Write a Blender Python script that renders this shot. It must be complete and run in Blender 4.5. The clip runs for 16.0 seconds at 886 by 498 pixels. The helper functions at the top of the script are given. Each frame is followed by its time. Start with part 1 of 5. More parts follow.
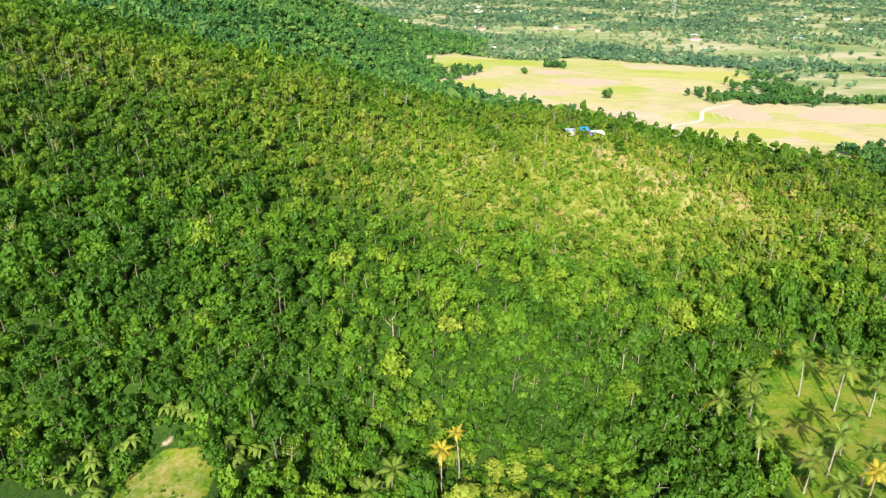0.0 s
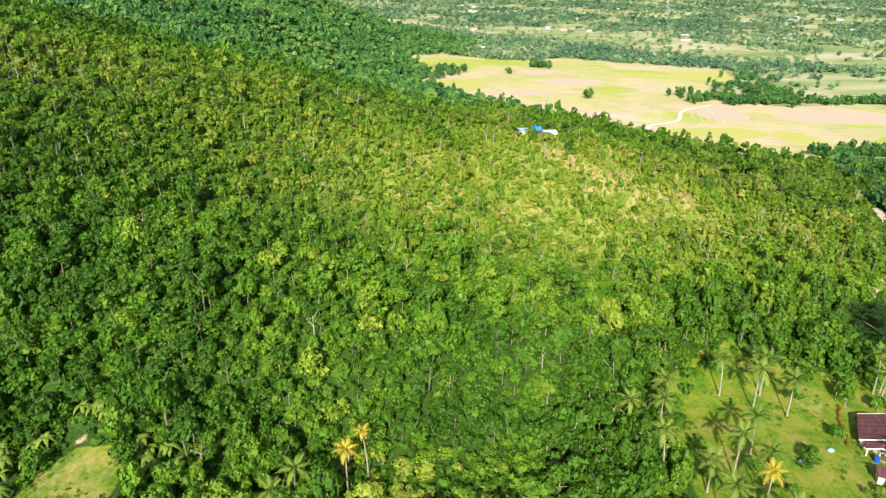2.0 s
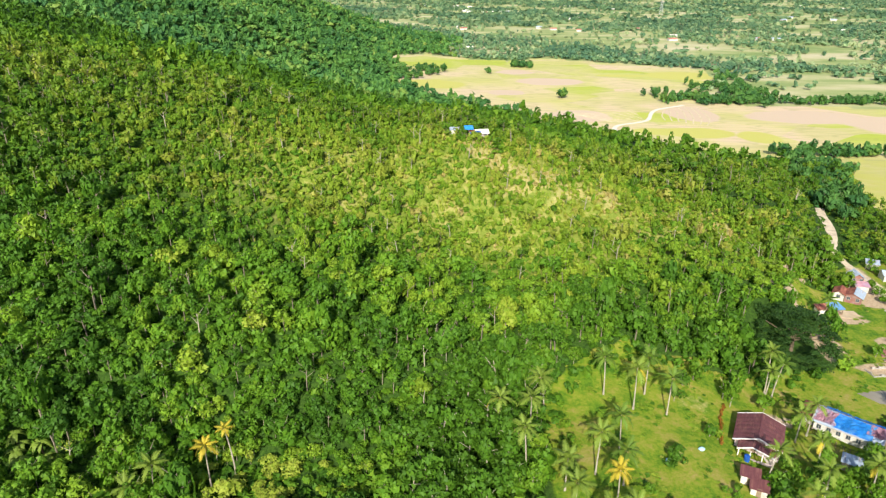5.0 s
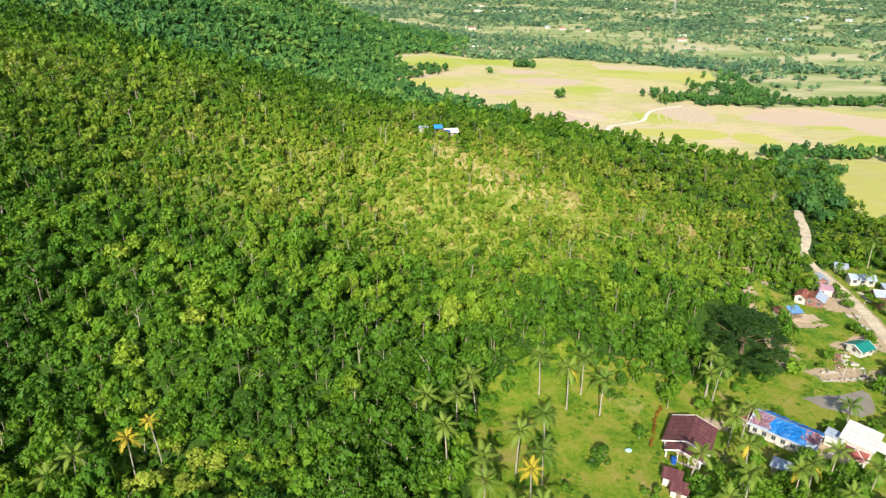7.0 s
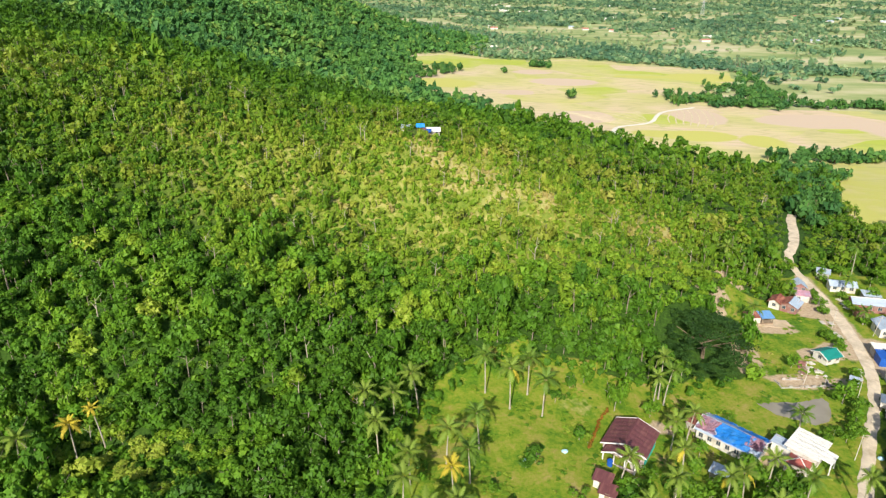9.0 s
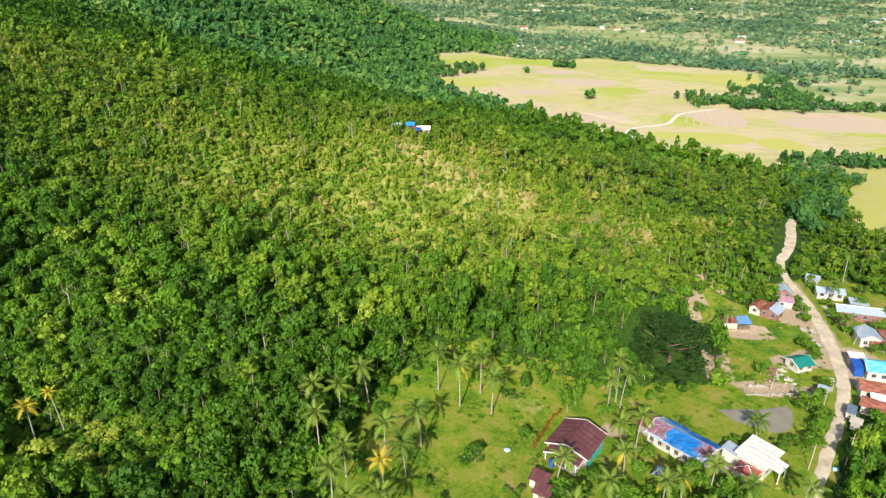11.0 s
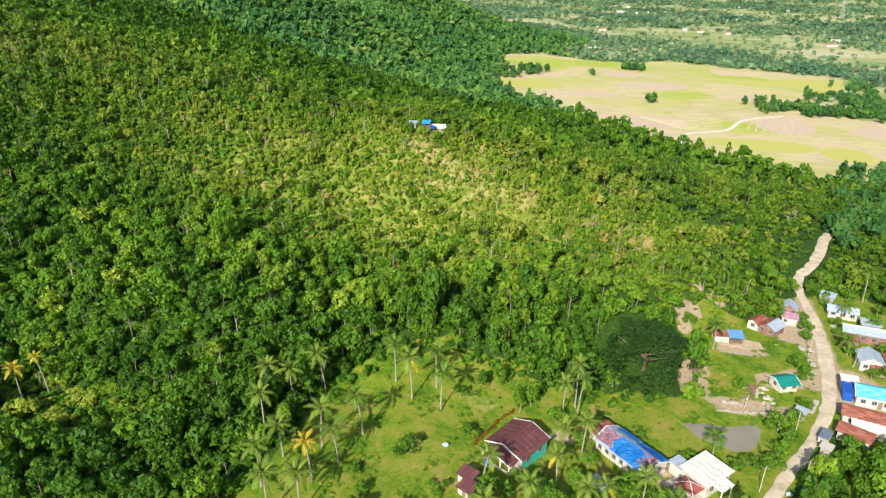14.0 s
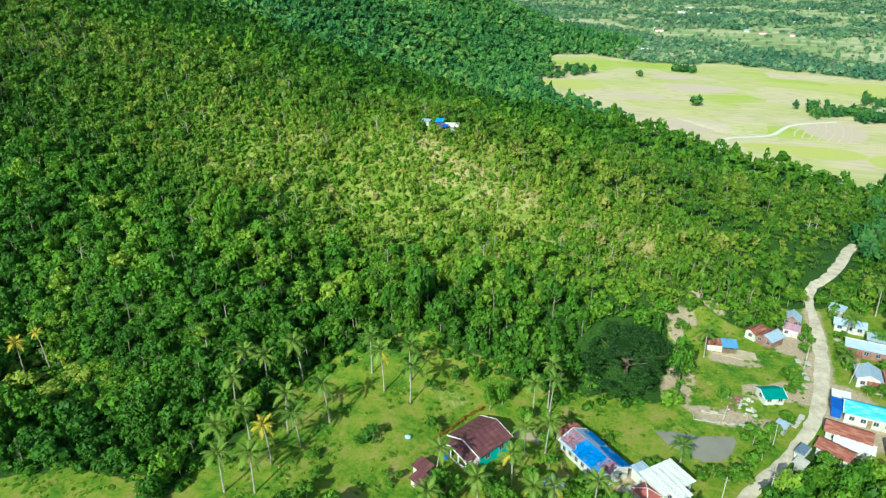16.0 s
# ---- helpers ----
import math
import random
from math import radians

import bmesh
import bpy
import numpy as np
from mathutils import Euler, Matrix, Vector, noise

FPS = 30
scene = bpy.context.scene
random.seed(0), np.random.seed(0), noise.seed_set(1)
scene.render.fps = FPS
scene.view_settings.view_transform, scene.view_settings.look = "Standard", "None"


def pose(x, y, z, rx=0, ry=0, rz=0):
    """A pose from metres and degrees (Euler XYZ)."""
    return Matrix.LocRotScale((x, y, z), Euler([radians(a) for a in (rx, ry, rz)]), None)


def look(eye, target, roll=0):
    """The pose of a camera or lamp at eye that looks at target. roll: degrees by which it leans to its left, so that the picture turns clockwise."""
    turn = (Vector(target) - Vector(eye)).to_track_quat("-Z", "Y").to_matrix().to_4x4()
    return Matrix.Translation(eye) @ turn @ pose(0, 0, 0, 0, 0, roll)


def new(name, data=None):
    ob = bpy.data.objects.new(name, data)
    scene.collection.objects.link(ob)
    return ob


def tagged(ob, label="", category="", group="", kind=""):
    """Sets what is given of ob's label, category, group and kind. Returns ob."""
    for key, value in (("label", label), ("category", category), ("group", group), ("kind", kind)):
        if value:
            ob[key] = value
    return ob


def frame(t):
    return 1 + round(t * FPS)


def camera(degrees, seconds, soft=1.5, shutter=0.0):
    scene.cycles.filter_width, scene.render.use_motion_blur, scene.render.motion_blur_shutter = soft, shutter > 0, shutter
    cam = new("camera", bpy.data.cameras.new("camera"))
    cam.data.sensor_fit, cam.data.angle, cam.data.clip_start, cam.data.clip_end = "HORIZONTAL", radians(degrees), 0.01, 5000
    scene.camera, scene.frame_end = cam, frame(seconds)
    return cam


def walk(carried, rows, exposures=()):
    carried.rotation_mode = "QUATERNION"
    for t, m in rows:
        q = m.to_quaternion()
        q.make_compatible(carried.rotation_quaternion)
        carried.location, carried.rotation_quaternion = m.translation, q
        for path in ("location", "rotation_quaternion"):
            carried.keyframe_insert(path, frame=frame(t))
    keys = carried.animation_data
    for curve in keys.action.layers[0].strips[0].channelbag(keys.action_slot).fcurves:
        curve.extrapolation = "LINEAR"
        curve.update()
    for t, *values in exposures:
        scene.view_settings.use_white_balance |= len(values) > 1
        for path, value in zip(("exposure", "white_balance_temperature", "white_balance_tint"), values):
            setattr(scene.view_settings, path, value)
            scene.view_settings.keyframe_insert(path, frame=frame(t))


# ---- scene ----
cam = camera(68.3, 16.0, soft=1.3)
METRES, EYE, TILT, LEAN, TURN = 140.0, 90.0, -23.0, 0.0, 0.0
ROWS = [
    (0.0, 0.0, 0.0, 0.0, 0.0, 0.0, 0.0),
    (0.5, 0.0314, 0.0001, -0.0003, 0.01, 0.0, -0.01),
    (1.0, 0.0629, 0.0001, -0.0008, 0.01, 0.01, -0.05),
    (1.5, 0.0943, -0.0, -0.0013, 0.02, 0.0, -0.08),
    (2.0, 0.1259, -0.0002, -0.0016, 0.01, -0.0, -0.12),
    (2.5, 0.1574, -0.0005, -0.0019, 0.01, 0.0, -0.13),
    (3.0, 0.189, -0.0007, -0.0024, 0.02, 0.02, -0.13),
    (3.5, 0.2206, -0.001, -0.0027, 0.04, 0.01, -0.12),
    (4.0, 0.2521, -0.0012, -0.0031, 0.05, 0.02, -0.12),
    (6.5, 0.4084, -0.0019, -0.005, 1.18, -0.03, -0.68),
    (7.0, 0.4394, -0.002, -0.0052, 1.61, -0.04, -0.87),
    (7.5, 0.4705, -0.0021, -0.0054, 2.17, -0.07, -1.15),
    (8.0, 0.5017, -0.0022, -0.0055, 2.75, -0.09, -1.41),
    (8.5, 0.533, -0.0021, -0.0056, 3.35, -0.09, -1.65),
    (9.0, 0.5644, -0.0017, -0.0055, 3.99, -0.11, -1.88),
    (9.5, 0.5955, -0.0009, -0.0055, 4.62, -0.1, -2.13),
    (10.0, 0.6267, 0.0002, -0.0053, 5.25, -0.15, -2.37),
    (12.5, 0.7819, 0.0108, -0.0021, 10.37, -0.44, -4.36),
    (13.0, 0.8126, 0.0141, -0.0012, 11.52, -0.52, -4.81),
    (13.5, 0.8435, 0.018, 0.0002, 12.73, -0.61, -5.28),
    (14.0, 0.8744, 0.0222, 0.0017, 13.94, -0.73, -5.75),
    (14.5, 0.905, 0.0271, 0.0035, 15.14, -0.85, -6.21),
    (15.0, 0.9354, 0.0324, 0.0057, 16.36, -1.0, -6.7),
    (15.5, 0.9656, 0.0384, 0.008, 17.56, -1.14, -7.18),
    (16.0, 0.9962, 0.0451, 0.0106, 18.77, -1.31, -7.65),
]
walk(cam, [(t, pose(0, 0, EYE, TILT, LEAN, TURN) @ pose(METRES * x, METRES * y, METRES * z, 90 + pitch, roll, yaw)) for t, x, y, z, yaw, pitch, roll in ROWS],
     [(0.0, 0.64, 6500, 9), (4.0, 0.57, 6500, 9), (8.5, 0.45, 6500, 9), (12.5, 0.41, 6500, 9), (14.0, 0.41, 6450, 8), (14.5, 0.41, 6180, 1), (15.0, 0.40, 5850, -7), (15.5, 0.39, 5640, -12), (16.0, 0.37, 5500, -14)])

# ---- light ----
SUN_AZ, SUN_EL = radians(9), radians(33)      # shadows fall towards +y, a little to +x
world = bpy.data.worlds.new("sky")
scene.world = world
world.use_nodes = True
wn = world.node_tree.nodes
sky = wn.new("ShaderNodeTexSky")
sky.sky_type, sky.sun_disc, sky.sun_elevation = "NISHITA", False, SUN_EL
sky.sun_rotation = math.pi + SUN_AZ
sky.air_density, sky.dust_density = 1.0, 1.5
world.node_tree.links.new(sky.outputs["Color"], wn["Background"].inputs["Color"])
wn["Background"].inputs["Strength"].default_value = 0.11
sun = new("sun", bpy.data.lights.new("sun", "SUN"))
sun.data.energy, sun.data.angle, sun.data.color = 4.6, radians(0.6), (1.0, 0.94, 0.82)
sun.matrix_world = look((-math.sin(SUN_AZ), -math.cos(SUN_AZ), math.tan(SUN_EL)), (0, 0, 0))


# ---- the lie of the land ----
def sstep(a, b, v):
    u = np.clip((np.asarray(v, float) - a) / (b - a), 0, 1)
    return u * u * (3 - 2 * u)


FOOT_X = [-400, -120, -60, 0, 45, 60, 75, 100, 130, 150, 165, 185, 200, 230, 400]
FOOT_Y = [70, 90, 101, 94, 96, 106, 121, 124, 131, 158, 185, 215, 255, 300, 420]
RISE_X = [-120, -70, -45, -22, 0, 25, 50, 70, 84, 95, 108, 118, 128]      # the low shelf along the foot of the hill
RISE = [0, 2, 4.2, 1, 1.5, 3, 4.6, 5.1, 5.0, 4.4, 2.2, 0.8, 0]
HILLS = [  # x, y, spread, height
    (-140, 270, 70, 23.4), (-60, 250, 50, 18.2), (0, 215, 45, 24.1), (50, 235, 35, 11.1), (75, 190, 30, 4.0),
    (110, 205, 32, 12.6), (150, 225, 26, 6.0), (-90, 170, 45, 10.7), (-30, 145, 34, 7.6), (15, 135, 28, 7.0),
    (110, 165, 25, 8.2), (-220, 210, 80, 39.9), (-60, 350, 60, 24.0), (-60, 440, 70, 12.3), (-180, 480, 90, 18.0),
    (-340, 480, 130, 58.7), (-150, 740, 55, 20.0), (-300, 700, 110, 50.0), (150, 265, 28, 7.1), (60, 300, 45, 21.2),
    (-260, 335, 80, 40.0), (-230, 930, 85, 44.0), (-150, 1060, 80, 34.0), (-480, 900, 200, 60.0),
    (-4, 134, 26, 3.0), (60, 180, 26, -2.3), (82, 169, 26, -5.3), (56, 240, 26, 2.3), (69, 214, 26, 4.5), (-78, 256, 26, -2.2), (-16, 213, 26, 3.2), (122, 234, 26, -1.2), (-8, 156, 26, -2.1), (-93, 214, 26, 2.1), (135, 239, 26, -1.2), (145, 270, 26, 4.6), (17, 234, 26, -4.9), (-29, 147, 26, -5.5), (77, 400, 42, 12.9)]


def height(x, y):
    """The ground's height; village at about -3, the far plain at -15."""
    x, y = np.asarray(x, float), np.asarray(y, float)
    h = sum(a * np.exp(-((x - cx) ** 2 + (y - cy) ** 2) / (2 * s * s)) for cx, cy, s, a in HILLS)
    h = h * sstep(0, 34, y - np.interp(x, FOOT_X, FOOT_Y))
    h = h + np.interp(x, RISE_X, RISE) * sstep(195, 145, y) + 2.2 * sstep(112, 140, y) * sstep(195, 150, y) * sstep(128, 100, x) * sstep(55, 75, x)
    rough = sstep(2, 10, h) * (0.9 * np.sin(x * 0.11 + 1.3 * np.sin(y * 0.07)) * np.sin(y * 0.13 + x * 0.03) + 0.4 * np.sin(x * 0.31 + y * 0.23))
    return -3 - 12 * sstep(230, 430, y) + h + rough


def inside(x, y, poly):
    """Which of the points lie in a polygon."""
    x, y = np.asarray(x, float), np.asarray(y, float)
    res = np.zeros(x.shape, bool)
    for (x0, y0), (x1, y1) in zip(poly, poly[1:] + poly[:1]):
        if y0 != y1:
            res ^= ((y0 > y) != (y1 > y)) & (x < (x1 - x0) * (y - y0) / (y1 - y0) + x0)
    return res


def dist_line(x, y, line):
    """Distance from a polyline in plan."""
    x, y = np.asarray(x, float), np.asarray(y, float)
    best = np.full(x.shape, 1e9)
    for (x0, y0), (x1, y1) in zip(line, line[1:]):
        l2 = (x1 - x0) ** 2 + (y1 - y0) ** 2
        u = np.clip(((x - x0) * (x1 - x0) + (y - y0) * (y1 - y0)) / l2, 0, 1)
        best = np.minimum(best, np.hypot(x - x0 - u * (x1 - x0), y - y0 - u * (y1 - y0)))
    return best


MEADOW = [(61, 60), (62.5, 87.2), (63.4, 102.5), (63.9, 117.1), (70.2, 128.1), (77.1, 133.7), (86.5, 138.5), (95.6, 137.2), (105.1, 135.7), (112.9, 132.3), (122.8, 137.6),
          (134, 139), (146, 142), (148, 152), (142, 168), (146, 180), (154, 184), (166, 184), (176, 183), (181, 160), (176, 140), (168, 124), (155, 100), (140, 60)]
VILLAGE = [(150, 60), (176, 128), (172, 176), (172, 200), (180, 204), (200, 210), (212, 190), (206, 150), (196, 132), (176, 126), (170, 60)]
GLADE = [(-62, 86), (-60.5, 98.5), (-59.6, 104), (-55.5, 106.3), (-50, 105.8), (-46, 101.8), (-42, 93), (-41, 80), (-58, 80)]
BANANA_SPOTS = [(-55, 112), (-57.6, 112.6), (-52.2, 111.7), (-53.6, 113.4), (-62.7, 106.8), (-65.1, 105.4), (-73.4, 102.3), (-70.4, 104.4), (-68, 101.2), (-64.2, 101.5), (-66.4, 97.6),
                (-39.9, 103.8), (-37, 103.3), (-37.6, 99), (-34.3, 100.9), (-42.6, 105.3), (-39.8, 100.8), (-35.8, 97), (-73.4, 98), (-70, 95.4), (-63.6, 93)]
GLADE_B = [(15, 60), (25.8, 68.9), (35.2, 73.3), (53.8, 77.1), (60.6, 68.4), (56, 60)]
ROAD = [(135, 70), (147, 91), (154, 105), (160, 115.5), (166, 126), (170.2, 133), (174.3, 142), (177.4, 152), (179.2, 161), (180.6, 170), (181.6, 181),
        (182.2, 193), (182.2, 203), (182.2, 213), (184.5, 220), (189, 227), (194, 238), (198.5, 250), (201, 259), (205, 266.5)]
PADDIES = [(-35, 838), (15, 900), (120, 852), (175, 890), (245, 840), (345, 785), (322, 690), (290, 645), (264, 606), (272, 568), (330, 560), (420, 548),
           (470, 470), (420, 360), (330, 300), (250, 318), (232, 372), (172, 425), (114, 480), (60, 545), (15, 610), (-20, 690), (-5, 760)]
PADDY_B = [(226, 252), (236, 250), (262, 262), (300, 300), (335, 345), (330, 372), (284, 384), (262, 348), (243, 308), (232, 285)]
FIELD_ROAD = [(165, 440), (164, 470), (172, 484), (190, 491), (201, 503), (206, 522), (214, 540), (230, 552), (246, 562)]


def light_zone(x, y):
    """Where the hill carries young, yellow-green scrub rather than tall forest."""
    return np.exp(-(((x - 55) / 104) ** 2 + ((y - 198) / np.where(y < 198, 40, 52)) ** 2) ** 1.15)


DRY = [(54, 234), (60, 222), (70, 213), (84, 207), (97, 202), (114, 200), (131, 199)]


def dry_zone(x, y):
    """Bare, dry grass along the spur below the hut and in spots."""
    d = dist_line(x, y, DRY)
    spots = 0.5 + 0.5 * np.sin(x * 0.21 + 2 * np.sin(y * 0.17)) * np.sin(y * 0.19 + 1.5 * np.sin(x * 0.13))
    return np.clip(np.exp(-(d / 11) ** 2) * (0.34 + 0.5 * spots) + 0.5 * light_zone(x, y) * sstep(0.7, 0.95, spots), 0, 1)


# ---- materials ----
def material(name, rough=0.9):
    m = bpy.data.materials.new(name)
    m.use_nodes = True
    b = m.node_tree.nodes["Principled BSDF"]
    b.inputs["Roughness"].default_value = rough
    b.inputs["Specular IOR Level"].default_value = 0.25
    return m, m.node_tree.nodes, m.node_tree.links, b


def ramp(n, stops, interp="LINEAR"):
    r = n.new("ShaderNodeValToRGB")
    r.color_ramp.interpolation = interp
    while len(r.color_ramp.elements) < len(stops):
        r.color_ramp.elements.new(0.5)
    for e, (p, c) in zip(r.color_ramp.elements, stops):
        e.position, e.color = p, (*c, 1) if len(c) == 3 else c
    return r


def noise_tex(n, l, scale, detail=4, rough=0.55, coord=None):
    t = n.new("ShaderNodeTexNoise")
    t.inputs["Scale"].default_value, t.inputs["Detail"].default_value, t.inputs["Roughness"].default_value = scale, detail, rough
    if coord is not None:
        l.new(coord, t.inputs["Vector"])
    return t


def mix(n, l, fac, a, b, mode="MIX"):
    m = n.new("ShaderNodeMix")
    m.data_type, m.blend_type = "RGBA", mode
    for sock, v in ((m.inputs[0], fac), (m.inputs[6], a), (m.inputs[7], b)):
        if isinstance(v, bpy.types.NodeSocket):
            l.new(v, sock)
        elif isinstance(v, tuple):
            sock.default_value = (*v, 1) if len(v) == 3 else v
        else:
            sock.default_value = v
    return m.outputs[2]


def world_pos(n):
    return n.new("ShaderNodeNewGeometry").outputs["Position"]


def bump(n, l, b, src, strength, dist):
    k = n.new("ShaderNodeBump")
    k.inputs["Strength"].default_value, k.inputs["Distance"].default_value = strength, dist
    l.new(src, k.inputs["Height"])
    l.new(k.outputs["Normal"], b.inputs["Normal"])


def plain(name, col, rough=0.8, metal=0.0, var=0.25, scale=1.5, dirt=None, bumped=0.0):
    """A weathered surface: a base colour that varies at two scales, with stains of a second colour."""
    m, n, l, b = material(name, rough)
    p = n.new("ShaderNodeTexCoord").outputs["Object"]
    a = noise_tex(n, l, scale, 5, 0.6, p)
    c = noise_tex(n, l, scale * 9, 3, 0.6, p)
    lo, hi = tuple(v * (1 - var) for v in col), tuple(min(1, v * (1 + var)) for v in col)
    r = ramp(n, [(0.3, lo), (0.7, hi)])
    l.new(a.outputs["Fac"], r.inputs["Fac"])
    out = mix(n, l, 0.25, r.outputs["Color"], c.outputs["Color"], "SOFT_LIGHT")
    if dirt:
        k = noise_tex(n, l, scale * 0.6, 6, 0.7, p)
        f = ramp(n, [(0.48, (0, 0, 0)), (0.66, (1, 1, 1))])
        l.new(k.outputs["Fac"], f.inputs["Fac"])
        out = mix(n, l, f.outputs["Color"], out, dirt)
    l.new(out, b.inputs["Base Color"])
    b.inputs["Metallic"].default_value = metal
    if bumped:
        bump(n, l, b, c.outputs["Fac"], 0.6, bumped)
    return m


def foliage(name, stops, trans=0.28):
    """Leaves: colour by the tree's own tone and by each leaf; light passes through."""
    m, n, l, b = material(name, 0.6)
    at = n.new("ShaderNodeAttribute")
    at.attribute_name = "tone"
    rnd = n.new("ShaderNodeNewGeometry").outputs["Random Per Island"]
    obr = n.new("ShaderNodeObjectInfo").outputs["Random"]
    add = n.new("ShaderNodeMath")
    add.operation = "MULTIPLY_ADD"
    l.new(rnd, add.inputs[0])
    add.inputs[1].default_value = 0.14
    l.new(at.outputs["Fac"], add.inputs[2])
    r = ramp(n, stops)
    l.new(add.outputs[0], r.inputs["Fac"])
    hsv = n.new("ShaderNodeHueSaturation")
    l.new(r.outputs["Color"], hsv.inputs["Color"])
    mr = n.new("ShaderNodeMapRange")
    mr.inputs["To Min"].default_value, mr.inputs["To Max"].default_value = 0.85, 1.15
    l.new(obr, mr.inputs["Value"])
    l.new(mr.outputs["Result"], hsv.inputs["Value"])
    l.new(hsv.outputs["Color"], b.inputs["Base Color"])
    t = n.new("ShaderNodeBsdfTranslucent")
    l.new(hsv.outputs["Color"], t.inputs["Color"])
    s = n.new("ShaderNodeMixShader")
    s.inputs[0].default_value = trans
    l.new(b.outputs[0], s.inputs[1])
    l.new(t.outputs[0], s.inputs[2])
    l.new(s.outputs[0], n["Material Output"].inputs["Surface"])
    return m


LEAF = foliage("forest_leaves", [(0.0, (0.038, 0.105, 0.010)), (0.15, (0.062, 0.158, 0.011)), (0.32, (0.105, 0.23, 0.014)), (0.58, (0.215, 0.325, 0.024)), (0.82, (0.36, 0.38, 0.06)), (1.0, (0.44, 0.36, 0.13))])
# bluer than forest_leaves: a little haze mixed into the colour
FAR_LEAF = foliage("distant_leaves", [(0.0, (0.04, 0.135, 0.04)), (0.5, (0.11, 0.255, 0.05)), (1.0, (0.29, 0.37, 0.08))])
# distance haze put into the colour: paler and bluer than the near leaves
HAZED_LEAF = foliage("hazed_plain_leaves", [(0.0, (0.07, 0.165, 0.095)), (0.5, (0.17, 0.29, 0.135)), (1.0, (0.36, 0.43, 0.22))])
FROND = foliage("palm_leaves", [(0.0, (0.075, 0.165, 0.018)), (0.5, (0.21, 0.29, 0.04)), (1.0, (0.52, 0.41, 0.04))], 0.22)
BARK = plain("pale_bark", (0.36, 0.32, 0.25), 0.9, 0, 0.3, 2.0)
GREY_BARK = plain("grey_bark", (0.22, 0.19, 0.14), 0.9, 0, 0.3, 2.0)
DARK_BARK = plain("brown_bark", (0.16, 0.12, 0.08), 0.9, 0, 0.3, 2.0)


def ground_material():
    m, n, l, b = material("ground_cover", 0.95)
    p = world_pos(n)

    def att(name):
        a = n.new("ShaderNodeAttribute")
        a.attribute_name = name
        return a.outputs["Fac"]

    def edged(src, freq, amount):
        k = noise_tex(n, l, freq, 5, 0.65, p)
        a = n.new("ShaderNodeMath")
        a.operation = "MULTIPLY_ADD"
        l.new(k.outputs["Fac"], a.inputs[0])
        a.inputs[1].default_value = amount
        l.new(src, a.inputs[2])
        f = ramp(n, [(0.42 + amount / 2, (0, 0, 0)), (0.58 + amount / 2, (1, 1, 1))])
        l.new(a.outputs[0], f.inputs["Fac"])
        return f.outputs["Color"]

    fine, broad = noise_tex(n, l, 1.3, 5, 0.7, p), noise_tex(n, l, 0.07, 4, 0.6, p)
    under = ramp(n, [(0.35, (0.016, 0.045, 0.005)), (0.65, (0.055, 0.12, 0.012))])
    l.new(fine.outputs["Fac"], under.inputs["Fac"])
    grass = ramp(n, [(0.38, (0.055, 0.145, 0.008)), (0.46, (0.12, 0.215, 0.011)), (0.53, (0.205, 0.26, 0.02)), (0.60, (0.28, 0.265, 0.05)), (0.70, (0.36, 0.28, 0.11))])
    mm = n.new("ShaderNodeMath")
    mm.operation = "MULTIPLY_ADD"
    l.new(fine.outputs["Fac"], mm.inputs[0])
    mm.inputs[1].default_value = 0.35
    half = n.new("ShaderNodeMath")
    half.operation = "MULTIPLY"
    patch = noise_tex(n, l, 0.16, 5, 0.65, p)
    l.new(patch.outputs["Fac"], half.inputs[0])
    half.inputs[1].default_value = 0.68
    l.new(half.outputs[0], mm.inputs[2])
    l.new(mm.outputs[0], grass.inputs["Fac"])
    dry = ramp(n, [(0.35, (0.30, 0.29, 0.08)), (0.62, (0.48, 0.41, 0.17))])
    l.new(fine.outputs["Fac"], dry.inputs["Fac"])
    dirt = ramp(n, [(0.3, (0.36, 0.25, 0.15)), (0.7, (0.58, 0.46, 0.32))])
    l.new(fine.outputs["Fac"], dirt.inputs["Fac"])
    # paddies: plots of stubble and young green, in bands along the slope
    mp = n.new("ShaderNodeMapping")
    mp.inputs["Rotation"].default_value = (0, 0, 0.35)
    mp.inputs["Scale"].default_value = (0.016, 0.026, 0)
    warp = mix(n, l, 0.06, p, broad.outputs["Color"], "ADD")
    l.new(warp, mp.inputs["Vector"])
    plots = n.new("ShaderNodeTexVoronoi")
    plots.inputs["Scale"].default_value = 1.0
    l.new(mp.outputs["Vector"], plots.inputs["Vector"])
    hue = ramp(n, [(0.25, (0.62, 0.53, 0.26)), (0.42, (0.66, 0.52, 0.34)), (0.52, (0.55, 0.52, 0.16)), (0.64, (0.42, 0.49, 0.06)), (0.75, (0.66, 0.50, 0.35))])
    l.new(plots.outputs["Color"], hue.inputs["Fac"])
    big = ramp(n, [(0.40, (0.64, 0.50, 0.33)), (0.48, (0.60, 0.53, 0.24)), (0.56, (0.43, 0.48, 0.07))])
    l.new(noise_tex(n, l, 0.012, 3, 0.5, p).outputs["Fac"], big.inputs["Fac"])
    field = mix(n, l, 0.42, hue.outputs["Color"], big.outputs["Color"])
    edge = n.new("ShaderNodeTexVoronoi")
    edge.feature = "DISTANCE_TO_EDGE"
    mp2 = n.new("ShaderNodeMapping")
    mp2.inputs["Rotation"].default_value = (0, 0, 0.35)
    mp2.inputs["Scale"].default_value = (0.03, 0.13, 0)
    l.new(warp, mp2.inputs["Vector"])
    edge.inputs["Scale"].default_value = 1.0
    l.new(mp2.outputs["Vector"], edge.inputs["Vector"])
    bund = ramp(n, [(0.03, (1, 1, 1)), (0.08, (0, 0, 0))])
